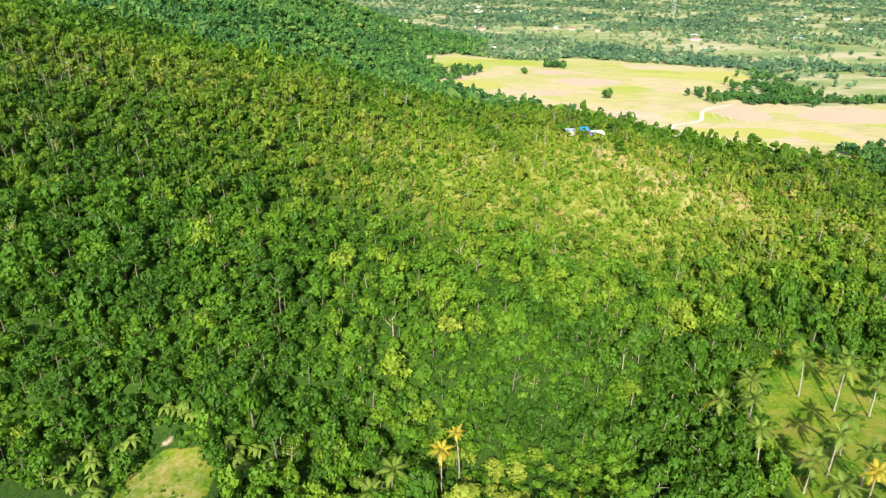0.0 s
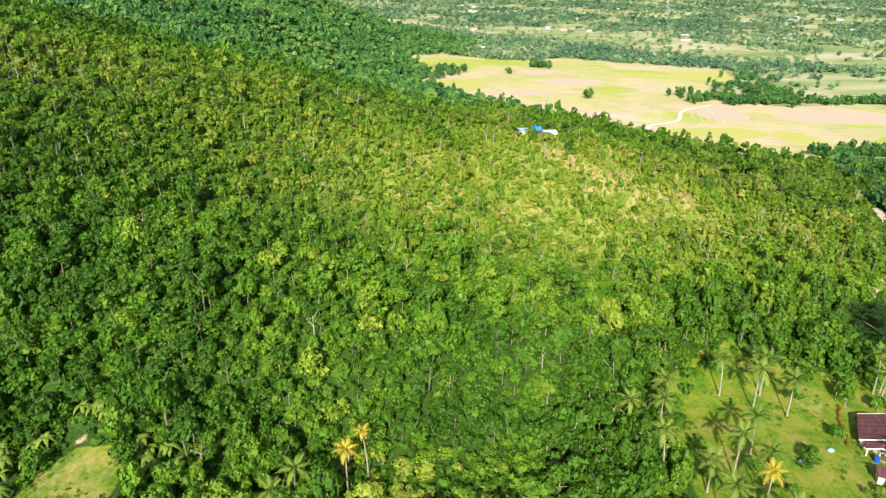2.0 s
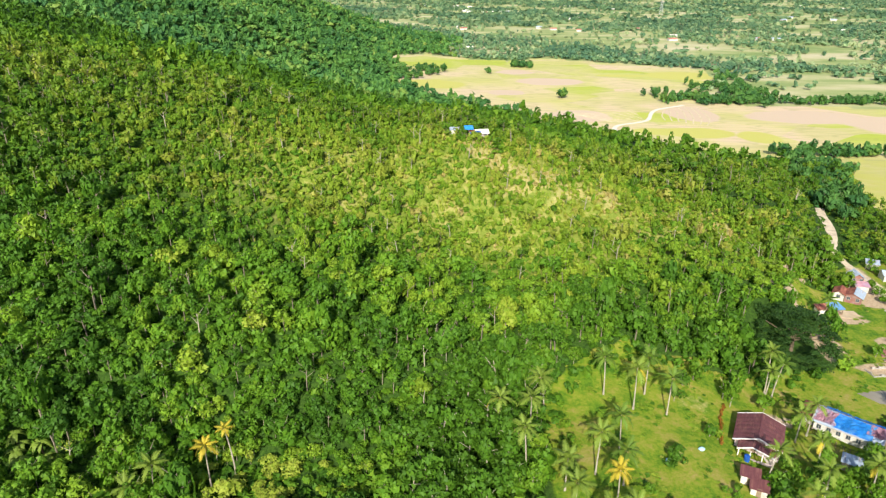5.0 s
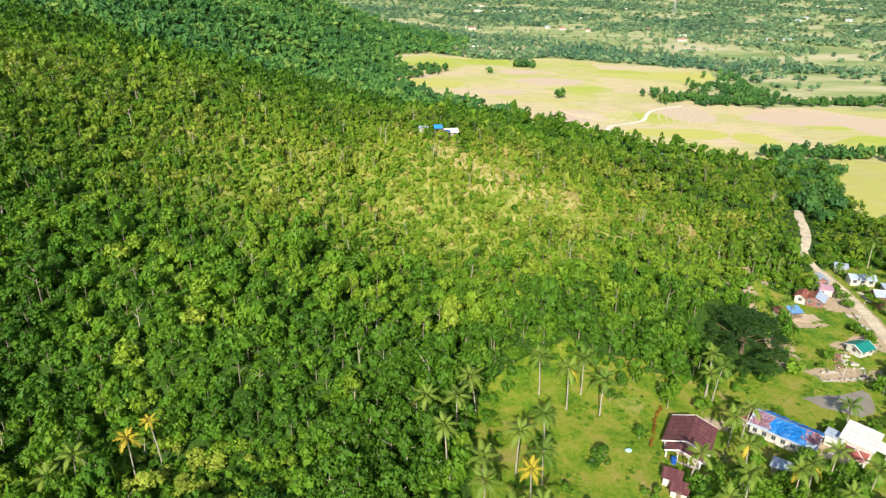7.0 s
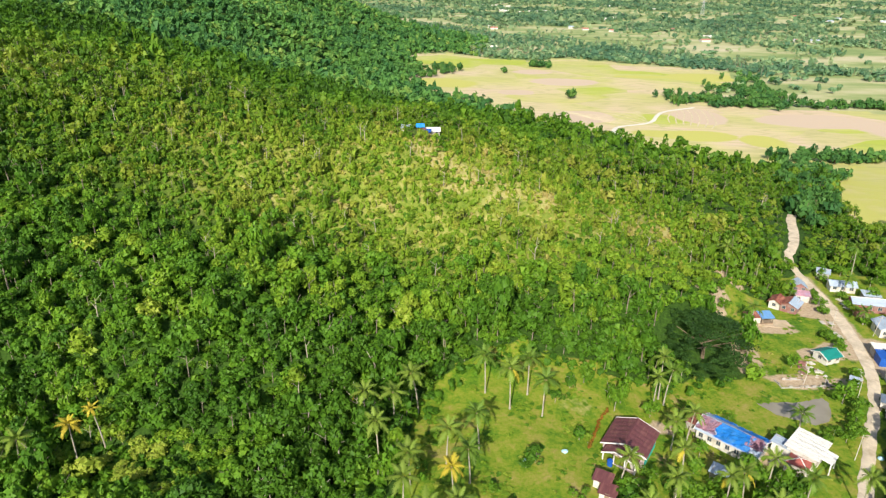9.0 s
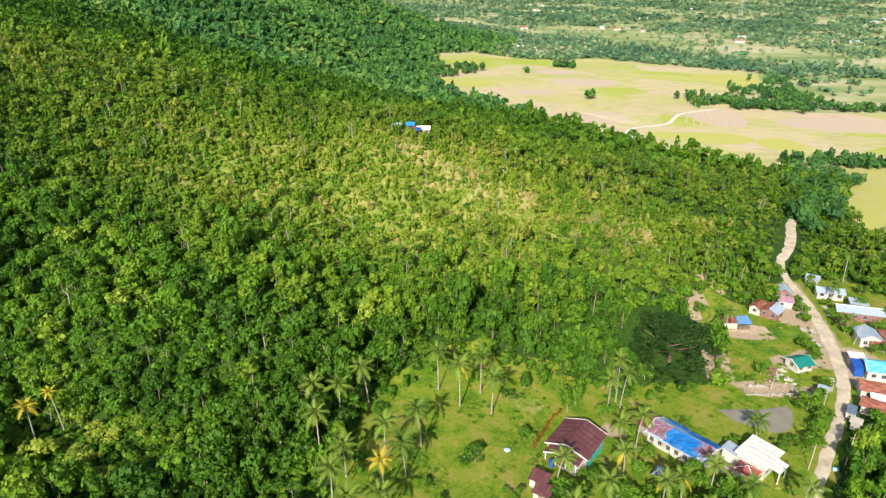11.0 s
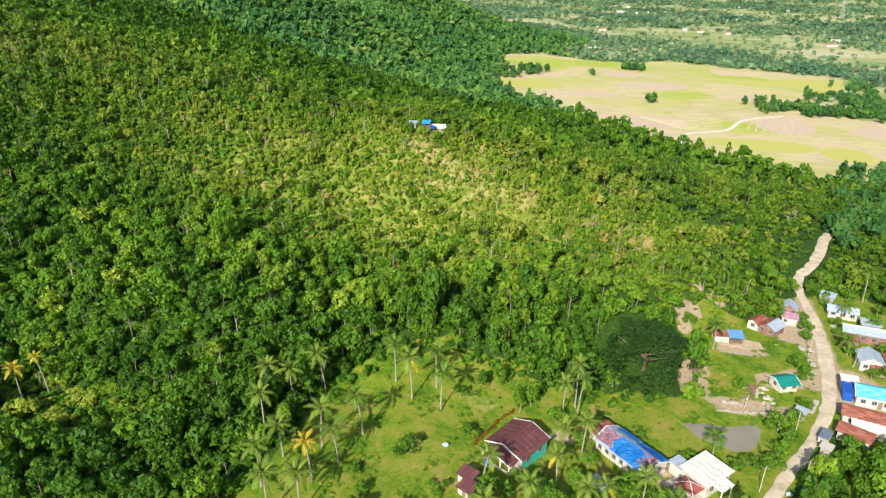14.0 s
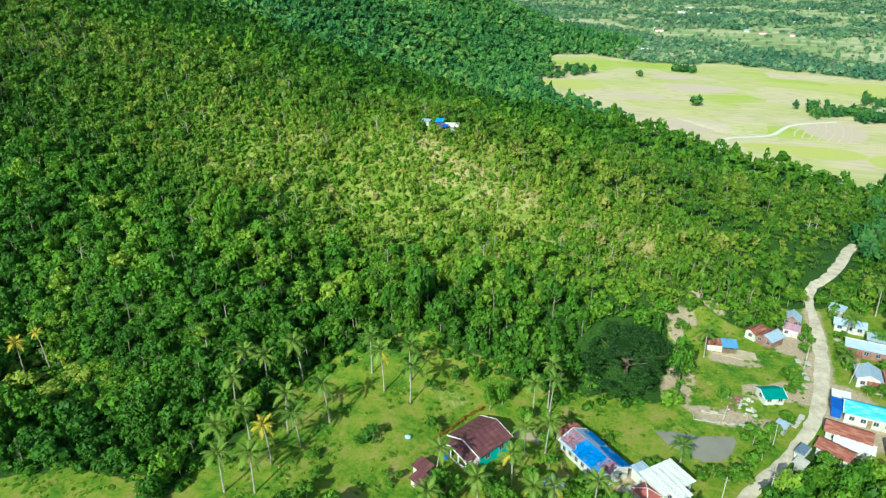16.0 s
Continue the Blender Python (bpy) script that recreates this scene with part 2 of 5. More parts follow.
    l.new(edge.outputs["Distance"], bund.inputs["Fac"])
    bunds = n.new("ShaderNodeMath")
    bunds.operation = "MULTIPLY"
    l.new(bund.outputs["Color"], bunds.inputs[0])
    bunds.inputs[1].default_value = 0.28
    field = mix(n, l, bunds.outputs[0], field, (0.30, 0.31, 0.10))
    field = mix(n, l, edged(att("bare"), 0.05, 0.5), field, (0.61, 0.47, 0.34))
    field = mix(n, l, edged(att("lush"), 0.05, 0.5), field, (0.53, 0.505, 0.13))
    field = mix(n, l, 0.3, field, fine.outputs["Color"], "SOFT_LIGHT")
    # the far plain: green cover broken by pale plots
    far = ramp(n, [(0.38, (0.22, 0.30, 0.10)), (0.47, (0.32, 0.37, 0.14)), (0.56, (0.48, 0.46, 0.24)), (0.68, (0.60, 0.53, 0.35))])
    fm = n.new("ShaderNodeMapping")
    fm.inputs["Scale"].default_value = (0.006, 0.014, 0)
    l.new(p, fm.inputs["Vector"])
    l.new(noise_tex(n, l, 1.0, 6, 0.6, fm.outputs["Vector"]).outputs["Fac"], far.inputs["Fac"])
    out = mix(n, l, att("plain"), under.outputs["Color"], far.outputs["Color"])
    low = ramp(n, [(0.4, (0.12, 0.19, 0.02)), (0.52, (0.22, 0.27, 0.04)), (0.64, (0.40, 0.36, 0.12))])
    l.new(mm.outputs[0], low.inputs["Fac"])
    out = mix(n, l, att("scrub"), out, low.outputs["Color"])
    out = mix(n, l, edged(att("meadow"), 0.35, 0.45), out, grass.outputs["Color"])
    out = mix(n, l, edged(att("dry"), 0.5, 0.5), out, dry.outputs["Color"])
    out = mix(n, l, edged(att("paddy"), 0.08, 0.3), out, field)
    out = mix(n, l, edged(att("dirt"), 0.5, 0.5), out, dirt.outputs["Color"])
    l.new(out, b.inputs["Base Color"])
    bump(n, l, b, fine.outputs["Fac"], 0.7, 0.25)
    return m


GROUND = ground_material()


# ---- building helpers ----
def part(name, bm, mat, parent=None, label="", at=None, smooth=False):
    """Link a bmesh as one mesh object under a thing or a part."""
    me = bpy.data.meshes.new(name)
    bm.to_mesh(me)
    bm.free()
    me.materials.append(mat)
    if smooth:
        me.polygons.foreach_set("use_smooth", [True] * len(me.polygons))
    ob = new(name, me)
    if parent:
        ob.parent = parent
    if at is not None:
        ob.matrix_basis = at
    if label:
        tagged(ob, label)
    return ob


def tri_mesh(name, verts, tone, mats, index=None):
    """A mesh of loose triangles (n, 3, 3) with a tone for each."""
    n = len(verts)
    me = bpy.data.meshes.new(name)
    me.vertices.add(n * 3)
    me.vertices.foreach_set("co", np.ascontiguousarray(verts, np.float32).ravel())
    me.loops.add(n * 3)
    me.loops.foreach_set("vertex_index", np.arange(n * 3, dtype=np.int32))
    me.polygons.add(n)
    me.polygons.foreach_set("loop_start", np.arange(0, n * 3, 3, dtype=np.int32))
    for m in mats:
        me.materials.append(m)
    if index is not None:
        me.polygons.foreach_set("material_index", np.asarray(index, np.int32))
    a = me.attributes.new("tone", "FLOAT", "FACE")
    a.data.foreach_set("value", np.asarray(tone, np.float32))
    me.update(calc_edges=True)
    return me


def put(x, y, up=0.0):
    return float(x), float(y), float(height(x, y)) + up


# ---- ground ----
def axis(lo, a, b, step, hi, grow=1.16):
    mid = list(np.arange(a, b + 0.1, step))
    s, left, right = step, [], []
    v = a
    while v > lo:
        s *= grow
        v -= s
        left.append(v)
    s, v = step, b
    while v < hi:
        s *= grow
        v += s
        right.append(v)
    return np.array(left[::-1] + mid + right)


def build_ground():
    xs, ys = axis(-7000, -240, 330, 3.6, 7000), axis(-3000, 60, 330, 3.4, 9000, 1.035)
    X, Y = np.meshgrid(xs, ys)
    Z = height(X, Y)
    nx, ny = len(xs), len(ys)
    idx = np.arange(nx * ny).reshape(ny, nx)
    quads = np.stack([idx[:-1, :-1], idx[:-1, 1:], idx[1:, 1:], idx[1:, :-1]], -1).reshape(-1, 4)
    me = bpy.data.meshes.new("ground")
    me.from_pydata(np.stack([X, Y, Z], -1).reshape(-1, 3).tolist(), [], quads.tolist())
    me.polygons.foreach_set("use_smooth", [True] * len(quads))
    me.materials.append(GROUND)
    x, y = X.ravel(), Y.ravel()
    masks = {
        "meadow": inside(x, y, MEADOW) | inside(x, y, VILLAGE) | inside(x, y, GLADE) | inside(x, y, GLADE_B),
        "paddy": inside(x, y, PADDIES) | inside(x, y, PADDY_B),
        "dry": np.maximum.reduce([dry_zone(x, y), 0.46 * inside(x, y, GLADE), 0.5 * np.exp(-(((x - 99) / 9) ** 2 + ((y - 121) / 5) ** 2) ** 2)]),
        "lush": np.maximum.reduce([np.exp(-(((x - cx) / rx) ** 2 + ((y - cy) / ry) ** 2) ** 2) for cx, cy, rx, ry in [(300, 735, 44, 34), (222, 458, 30, 18), (195, 462, 22, 12), (235, 735, 30, 14), (30, 660, 36, 30), (300, 585, 30, 12), (260, 445, 16, 20)]] + [0.56 * inside(x, y, PADDY_B)]),
        "bare": np.maximum.reduce([np.exp(-(((x - cx) / rx) ** 2 + ((y - cy) / ry) ** 2) ** 2) for cx, cy, rx, ry in [(150, 690, 40, 26), (325, 515, 50, 28), (240, 525, 22, 34), (150, 515, 26, 26), (120, 755, 26, 20), (390, 480, 50, 40), (100, 620, 20, 16)]]),
        "scrub": sstep(0.3, 0.8, light_zone(x, y)),
        "plain": sstep(420, 520, y) * (Z.ravel() < -8),
        "dirt": np.maximum.reduce([0.9 * np.exp(-(dist_line(x, y, ROAD) / 3.0) ** 2) * sstep(146, 158, y) * (y < 205)] + [np.exp(-(((x - cx) / rx) ** 2 + ((y - cy) / ry) ** 2) ** 2) for cx, cy, rx, ry in
                                   [(160, 167, 8, 3.5), (145, 169, 3, 4), (160, 141, 9, 3.5), (166, 153, 6, 4), (176, 181, 7, 8), (-57.6, 108.8, 2.3, 1.9), (140, 113, 5, 3), (146, 148, 4, 6), (57, 235, 4, 2.5), (184, 150, 8, 14), (147.5, 177, 4, 2.5), (140, 171.5, 3, 2), (153, 187, 7, 2.6), (147.5, 152, 3.5, 9), (155, 140.5, 8, 3), (172.5, 156, 5, 5), (174, 177, 5, 4), (178.5, 176, 4.5, 13), (141, 112, 6, 4), (118, 119, 4, 2.5)]]),
    }
    for k, v in masks.items():
        a = me.attributes.new(k, "FLOAT", "POINT")
        a.data.foreach_set("value", np.asarray(v, np.float32))
    return tagged(new("ground", me), "grassy and forested ground with hills and a wide plain", "ground", kind="structure")


build_ground()


def ribbon(name, line, width, mat, label, category, lift=0.12, step=2.0, wob=0.25, broad=None):
    pts = []
    for (x0, y0), (x1, y1) in zip(line, line[1:]):
        k = max(1, int(math.hypot(x1 - x0, y1 - y0) / step))
        pts += [(x0 + (x1 - x0) * i / k, y0 + (y1 - y0) * i / k) for i in range(k)]
    pts.append(line[-1])
    pts = np.array(pts)
    for _ in range(6):
        pts[1:-1] = (pts[:-2] + 2 * pts[1:-1] + pts[2:]) / 4
    d = np.gradient(pts, axis=0)
    d /= np.linalg.norm(d, axis=1)[:, None]
    side = np.stack([d[:, 1], -d[:, 0]], 1)
    bm = bmesh.new()
    rows = []
    rng = random.Random(5)
    for p, s in zip(pts, side):
        k = width if broad is None else float(np.interp(p[1], *broad))
        wl, wr = k / 2 + rng.uniform(-wob, wob), k / 2 + rng.uniform(-wob, wob)
        row = []
        for f, up in ((-wl, -0.1), (-wl + 0.3, 0.0), (0, 0.06), (wr - 0.3, 0.0), (wr, -0.1)):
            q = p + s * f
            row.append(bm.verts.new(put(q[0], q[1], lift + up)))
        rows.append(row)
    for a, b in zip(rows, rows[1:]):
        for i in range(4):
            bm.faces.new((a[i], a[i + 1], b[i + 1], b[i]))
    return tagged(part(name, bm, mat, smooth=True), label, category, kind="structure")


ROAD_DUST = plain("road_gravel", (0.66, 0.55, 0.41), 0.95, 0, 0.16, 0.5, (0.46, 0.37, 0.26), 0.03)
ribbon("road", ROAD, 3.3, ROAD_DUST, "pale unpaved gravel road through the village", "road", broad=([100, 132, 150, 165, 188, 202, 215, 235], [2.6, 2.6, 3.0, 3.5, 3.3, 2.3, 2.9, 3.7]))
FIELD_DUST = plain("field_road_dust", (0.72, 0.67, 0.57), 0.95, 0, 0.06, 0.3)
ribbon("field_road", FIELD_ROAD, 3.3, FIELD_DUST, "pale winding dirt road across the rice fields", "road", 0.2, 4.0)


def terrace_bunds():
    """Low earth banks that follow the slope on both sides of the field road."""
    earth = plain("bund_earth", (0.62, 0.52, 0.34), 0.95, 0, 0.2, 0.2)
    for k in range(9):
        u = k * 7.5
        line = [(128 + u * 0.25, 545 - u * 0.35), (145 + u * 0.35, 527 - u * 0.55), (166 + u * 0.3, 522 - u * 0.55), (184 + u * 0.1, 532 - u * 0.62), (197 - u * 0.02, 541 - u * 0.62)]
        ribbon("bund", line, 1.1, earth, "low grassy earth bank between rice terraces", "bank", 0.14, 3.0, 0.15)
    for k in range(7):
        u = k * 6.0
        line = [(222 + u * 0.9, 556 - u * 0.1), (222 + u * 0.8, 538 - u * 0.4), (214 + u * 0.9, 518 - u * 0.5), (212 + u * 0.7, 500 - u * 0.5)]
        ribbon("bund", line, 1.0, earth, "low grassy earth bank between rice terraces", "bank", 0.14, 3.0, 0.15)


terrace_bunds()


# ---- trees ----
def crown(rng, lobes, leaves, leaf, flat=0.75, spread=0.62, lobe_r=(0.3, 0.46), low=-0.15):
    """Leaf triangles of one crown about 2 wide, base at z 0, top at about 2 * flat."""
    tris = []
    for i in range(lobes):
        a, z = rng.uniform(0, 2 * math.pi), rng.uniform(low, 1)
        q = math.sqrt(max(0, 1 - z * z))
        rr = spread * rng.uniform(0.6, 1.12) if i else 0.1
        c = np.array([math.cos(a) * q * rr, math.sin(a) * q * rr, (z * rr + spread) * flat + 0.1])
        r = rng.uniform(*lobe_r)
        d = rng.normal(size=(leaves, 3))
        d[:, 2] += 0.35
        d /= np.linalg.norm(d, axis=1)[:, None]
        pos = c + d * r * rng.uniform(0.64, 1.12, (leaves, 1)) * np.array([rng.uniform(0.8, 1.25), rng.uniform(0.8, 1.25), rng.uniform(0.6, 1.05)])
        nrm = d + rng.normal(size=d.shape) * 0.3
        nrm /= np.linalg.norm(nrm, axis=1)[:, None]
        u = np.cross(nrm, rng.normal(size=d.shape))
        u /= np.linalg.norm(u, axis=1)[:, None]
        v = np.cross(nrm, u)
        s = leaf * r / 0.38 * rng.uniform(0.7, 1.35, (leaves, 1))
        tris.append(np.stack([pos + u * s, pos - u * s * 0.5 + v * s * 0.85, pos - u * s * 0.5 - v * s * 0.85], 1))
    return np.concatenate(tris)


def stem(rng, h, r0, r1, lean=0.12, sides=5, limbs=3, reach=0.5):
    """Triangles of a tapered trunk of height h with a few limbs."""
    out = []

    def tube(a, b, ra, rb):
        a, b = np.array(a, float), np.array(b, float)
        w = b - a
        w /= np.linalg.norm(w)
        u = np.cross(w, (0.3, 0.9, 0.1))
        u /= np.linalg.norm(u)
        v = np.cross(w, u)
        ang = np.arange(sides) * 2 * math.pi / sides
        ring = np.cos(ang)[:, None] * u + np.sin(ang)[:, None] * v
        p, q = a + ring * ra, b + ring * rb
        for i in range(sides):
            j = (i + 1) % sides
            out.append((p[i], p[j], q[j]))
            out.append((p[i], q[j], q[i]))

    k = rng.uniform(-lean, lean, 2) * h
    mid = (k[0] * 0.4, k[1] * 0.4, h * 0.5)
    top = (k[0], k[1], h)
    tube((0, 0, -0.4), mid, r0, (r0 + r1) / 2)
    tube(mid, top, (r0 + r1) / 2, r1)
    for i in range(limbs):
        f = rng.uniform(0.5, 0.9)
        a = rng.uniform(0, 6.28)
        st = np.array(mid) + (np.array(top) - np.array(mid)) * max(0, (f - 0.5) * 2)
        tube(st, st + np.array([math.cos(a) * reach * h * 0.5, math.sin(a) * reach * h * 0.5, h * 0.3 * rng.uniform(0.6, 1.2)]), r1 * 0.9, r1 * 0.35)
    return np.array(out)


RNG = np.random.default_rng(11)
NEAR = [crown(RNG, 13, 28, 0.145, 1.0, 0.62, (0.24, 0.44), -0.8) for _ in range(6)] + [crown(RNG, 11, 32, 0.148, 1.0, 0.5, (0.26, 0.46), -0.9) for _ in range(4)] + [crown(RNG, 14, 25, 0.14, 0.8, 0.72, (0.2, 0.36), 0.1) for _ in range(3)]
BUSH = [crown(RNG, 4, 15, 0.26, 1.0, 0.46, (0.36, 0.56), -0.9) for _ in range(8)]
MIDGROUND = [crown(RNG, 5, 8, 0.29, 0.95, 0.56, (0.32, 0.52), -0.5) for _ in range(7)]
SHRUB = [crown(RNG, 4, 12, 0.27, 0.9, 0.46, (0.36, 0.56), -0.5) for _ in range(6)]
SAPLING = [crown(RNG, 3, 9, 0.27, 1.0, 0.42, (0.36, 0.55), -0.9) for _ in range(8)]
UPPER = [crown(RNG, 8, 11, 0.225, 1.0, 0.58, (0.26, 0.48), -0.8) for _ in range(6)] + [crown(RNG, 8, 11, 0.21, 0.85, 0.7, (0.2, 0.4), 0.0) for _ in range(3)]
TINY = [crown(RNG, 3, 5, 0.55, 0.7, 0.4, (0.45, 0.65)) for _ in range(5)]
MIDDLE = [crown(RNG, 7, 15, 0.23, 0.95, 0.58, (0.3, 0.5), -0.7) for _ in range(6)]
FAR = [crown(RNG, 4, 7, 0.38, 0.9, 0.5, (0.35, 0.58), -0.6) for _ in range(6)]
SPARSE = [crown(RNG, 8, 9, 0.11, 1.0, 0.65, (0.2, 0.34)) for _ in range(4)]
STEMS = [stem(RNG, 1.0, 0.024, 0.012) for _ in range(6)]


def jitter_grid(x0, x1, y0, y1, step, rng):
    gx, gy = np.meshgrid(np.arange(x0, x1, step), np.arange(y0, y1, step * 0.87))
    gx[1::2] += step / 2
    return (gx + rng.uniform(-0.42, 0.42, gx.shape) * step).ravel(), (gy + rng.uniform(-0.42, 0.42, gy.shape) * step).ravel()


def open_ground(x, y):
    """Where no forest stands."""
    o = inside(x, y, MEADOW) | inside(x, y, GLADE) | inside(x, y, GLADE_B) | inside(x, y, PADDIES) | inside(x, y, PADDY_B)
    o |= dist_line(x, y, ROAD) < np.where(y > 208, 3.2, 5)
    o |= (np.abs(x - 53) < 9.5) & (np.abs(y - 238.5) < 5)
    o |= inside(x, y, VILLAGE)
    for bx, by in BANANA_SPOTS:
        o |= np.hypot(x - bx, y - by + 1.2) < 2.8
    o |= np.hypot(x + 57.6, y - 108) < 4
    o |= ((x - 134.6) / 12) ** 2 + ((y - 147.5) / 15) ** 2 < 1
    return o




def plant(x, y, z, size, tall, turn, kinds, pick, stems_h=None, stem_pick=None):
    """Leaf and trunk triangles for many trees: templates turned, scaled and moved."""
    crowns, who = [], []
    for k in range(len(kinds)):
        sel = np.where(pick == k)[0]
        if not len(sel):
            continue
        t = kinds[k]
        c, s = np.cos(turn[sel]), np.sin(turn[sel])
        px = t[None, ..., 0] * c[:, None, None] - t[None, ..., 1] * s[:, None, None]
        py = t[None, ..., 0] * s[:, None, None] + t[None, ..., 1] * c[:, None, None]
        w = size[sel][:, None, None]
        v = np.stack([px * w + x[sel][:, None, None], py * w + y[sel][:, None, None],
                      t[None, ..., 2] * tall[sel][:, None, None] + z[sel][:, None, None]], -1)
        crowns.append(v.reshape(-1, 3, 3))
        who.append(np.repeat(sel, len(t)))
    return np.concatenate(crowns), np.concatenate(who)


def tree_field(name, label, x, y, rng, kinds, size, crown_h, clear, tone, leaf, trunks=True, bark=BARK, thick=1.0):
    """One object of many trees that nobody could count. clear: the height of the crown's base."""
    z = height(x, y)
    n = len(x)
    v, who = plant(x, y, z + clear, size, crown_h / 2, rng.uniform(0, 6.28, n), kinds, rng.integers(0, len(kinds), n))
    tn, ix = tone[who], np.zeros(len(v), int)
    if trunks:
        hgt = clear + crown_h * 0.55
        a, b = [], []
        pick = rng.integers(0, len(STEMS), n)
        for k, t in enumerate(STEMS):
            sel = np.where(pick == k)[0]
            if len(sel):
                w = np.stack([t[None, ..., 0] * (hgt[sel] * thick)[:, None, None] + x[sel][:, None, None], t[None, ..., 1] * (hgt[sel] * thick)[:, None, None] + y[sel][:, None, None],
                              t[None, ..., 2] * hgt[sel][:, None, None] + z[sel][:, None, None]], -1)
                a.append(w.reshape(-1, 3, 3))
        a = np.concatenate(a)
        v, tn, ix = np.concatenate([v, a]), np.concatenate([tn, np.full(len(a), 0.5)]), np.concatenate([ix, np.ones(len(a), int)])
    ob = new(name, tri_mesh(name, v, tn, [leaf, bark], ix))
    return tagged(ob, label, "trees", kind="stuff")


POND = [(142.5, 130.4), (146, 131.2), (152, 131.6), (158.6, 134), (159.2, 132), (157.6, 127), (156, 124.8), (152.6, 123.4), (149, 125), (145.2, 126.6)]
MARGIN = [(62.3, 83.6), (63.4, 102.5), (63.9, 117.1), (70.2, 128.1), (77.1, 133.7), (86.5, 138.5), (95.6, 137.2), (105.1, 135.7), (112.9, 132.3), (122.8, 137.6), (134, 139)]
STRETCH = [(34.1, 81.1), (38.8, 125), (63.4, 135.2), (84, 156), (130.1, 152.1), (132, 134), (112.8, 125.4), (86.4, 137.7), (69.1, 127.6), (63, 115.1), (60.5, 87.4), (56.5, 80)]
EDGE_TREES = []


def forests():
    rng = np.random.default_rng(3)
    # the near slope
    x, y = jitter_grid(-250, 262, 70, 345, 3.5, rng)
    lz, dz = light_zone(x, y), dry_zone(x, y)
    keep = ~open_ground(x, y) & (rng.uniform(size=x.shape) > dz * 0.85 + 0.04)
    keep &= ~((y > 335) & (x > 225)) & (y > np.where((x > -5) & (x < 62), 71, 84) + 0.12 * np.abs(x - 30) * (x < -60)) & (x > -60 - 0.95 * (y - 60))
    x, y, lz, dz = x[keep], y[keep], lz[keep], dz[keep]
    keep = rng.uniform(size=x.shape) > 0.72 * lz
    x, y, lz, dz = x[keep], y[keep], lz[keep], dz[keep]
    big = 0.5 + 0.5 * np.sin(x * 0.05 + 2 * np.sin(y * 0.045)) * np.sin(y * 0.06 + 0.7)
    patch = np.sin(x * 0.09 + 3 * np.sin(y * 0.05)) * np.sin(y * 0.11 + 2 * np.sin(x * 0.06))
    vine = np.exp(-(((x - 17) / 21) ** 2 + ((y - 96) / 9) ** 2) ** 2)      # low bright scrub at the foot
    foot = np.exp(-((y - np.interp(x, FOOT_X, FOOT_Y) - 14) / 16) ** 2) * (x > 55)
    n = len(x)
    size = 1.58 * rng.lognormal(0.35, 0.34, n) * (1 - 0.42 * lz) * (0.85 + 0.3 * big)
    tops = rng.uniform(size=n) > 0.92
    size *= np.where(tops, 1.55, 1.0) * (1 - 0.35 * vine)
    size = np.minimum(size * np.where(y < 165, 1.12, 1.0), np.where(y < 170, 3.9, 3.1))
    verge = np.exp(-(dist_line(x, y, ROAD) / 20) ** 2) * sstep(205, 220, y)
    size *= 1 - 0.35 * verge
    ch = rng.lognormal(0.0, 0.2, n) * (1.6 * size + rng.uniform(0.4, 2.6, n)) * (1 - 0.1 * lz) * (1 - 0.45 * vine) * (1 + 0.25 * foot) * np.where(tops, 1.25, 1.0) * (1 - 0.55 * verge)
    clear = np.maximum(0, rng.normal(0.8, 1.6, n)) * (1 - 0.8 * lz) * (1 - verge) * (1 - 0.8 * vine) + 1.6 * foot * rng.uniform(size=n)
    # left, low: shade of these slopes painted into the leaf tone
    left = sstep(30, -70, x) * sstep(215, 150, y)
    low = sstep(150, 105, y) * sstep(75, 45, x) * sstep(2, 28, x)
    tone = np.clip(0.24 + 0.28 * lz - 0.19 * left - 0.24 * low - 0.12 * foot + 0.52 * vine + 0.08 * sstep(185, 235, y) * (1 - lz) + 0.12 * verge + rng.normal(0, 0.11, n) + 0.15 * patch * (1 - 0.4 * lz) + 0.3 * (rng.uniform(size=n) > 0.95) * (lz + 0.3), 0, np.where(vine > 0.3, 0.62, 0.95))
    single = inside(x, y, STRETCH)
    near = (y < 170) & ~single
    east = x > 105
    mid = (y >= 170) & ((y < 275) | east)
    for i in np.where(single)[0]:
        EDGE_TREES.append((x[i], y[i], size[i] * 2, ch[i] + clear[i], clear[i], int(tone[i] > 0.2) + int(tone[i] > 0.38)))
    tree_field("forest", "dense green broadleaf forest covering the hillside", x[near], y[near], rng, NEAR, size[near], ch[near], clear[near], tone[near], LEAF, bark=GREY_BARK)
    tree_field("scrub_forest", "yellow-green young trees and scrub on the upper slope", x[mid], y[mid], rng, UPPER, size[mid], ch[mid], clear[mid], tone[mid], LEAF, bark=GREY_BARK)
    b = (y >= 275) & ~east
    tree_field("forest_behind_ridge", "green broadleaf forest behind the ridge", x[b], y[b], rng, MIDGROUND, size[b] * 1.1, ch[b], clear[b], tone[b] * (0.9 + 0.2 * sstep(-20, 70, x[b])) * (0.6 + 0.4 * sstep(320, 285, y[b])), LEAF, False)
    # bushes and saplings below and between them, thickest on the light upper slope
    x, y = jitter_grid(-230, 236, 72, 268, 2.35, rng)
    lz, dz = light_zone(x, y), dry_zone(x, y)
    creep = inside(x, y, MEADOW) & (dist_line(x, y, MARGIN) < 5.5) & (rng.uniform(size=x.shape) < 0.5)
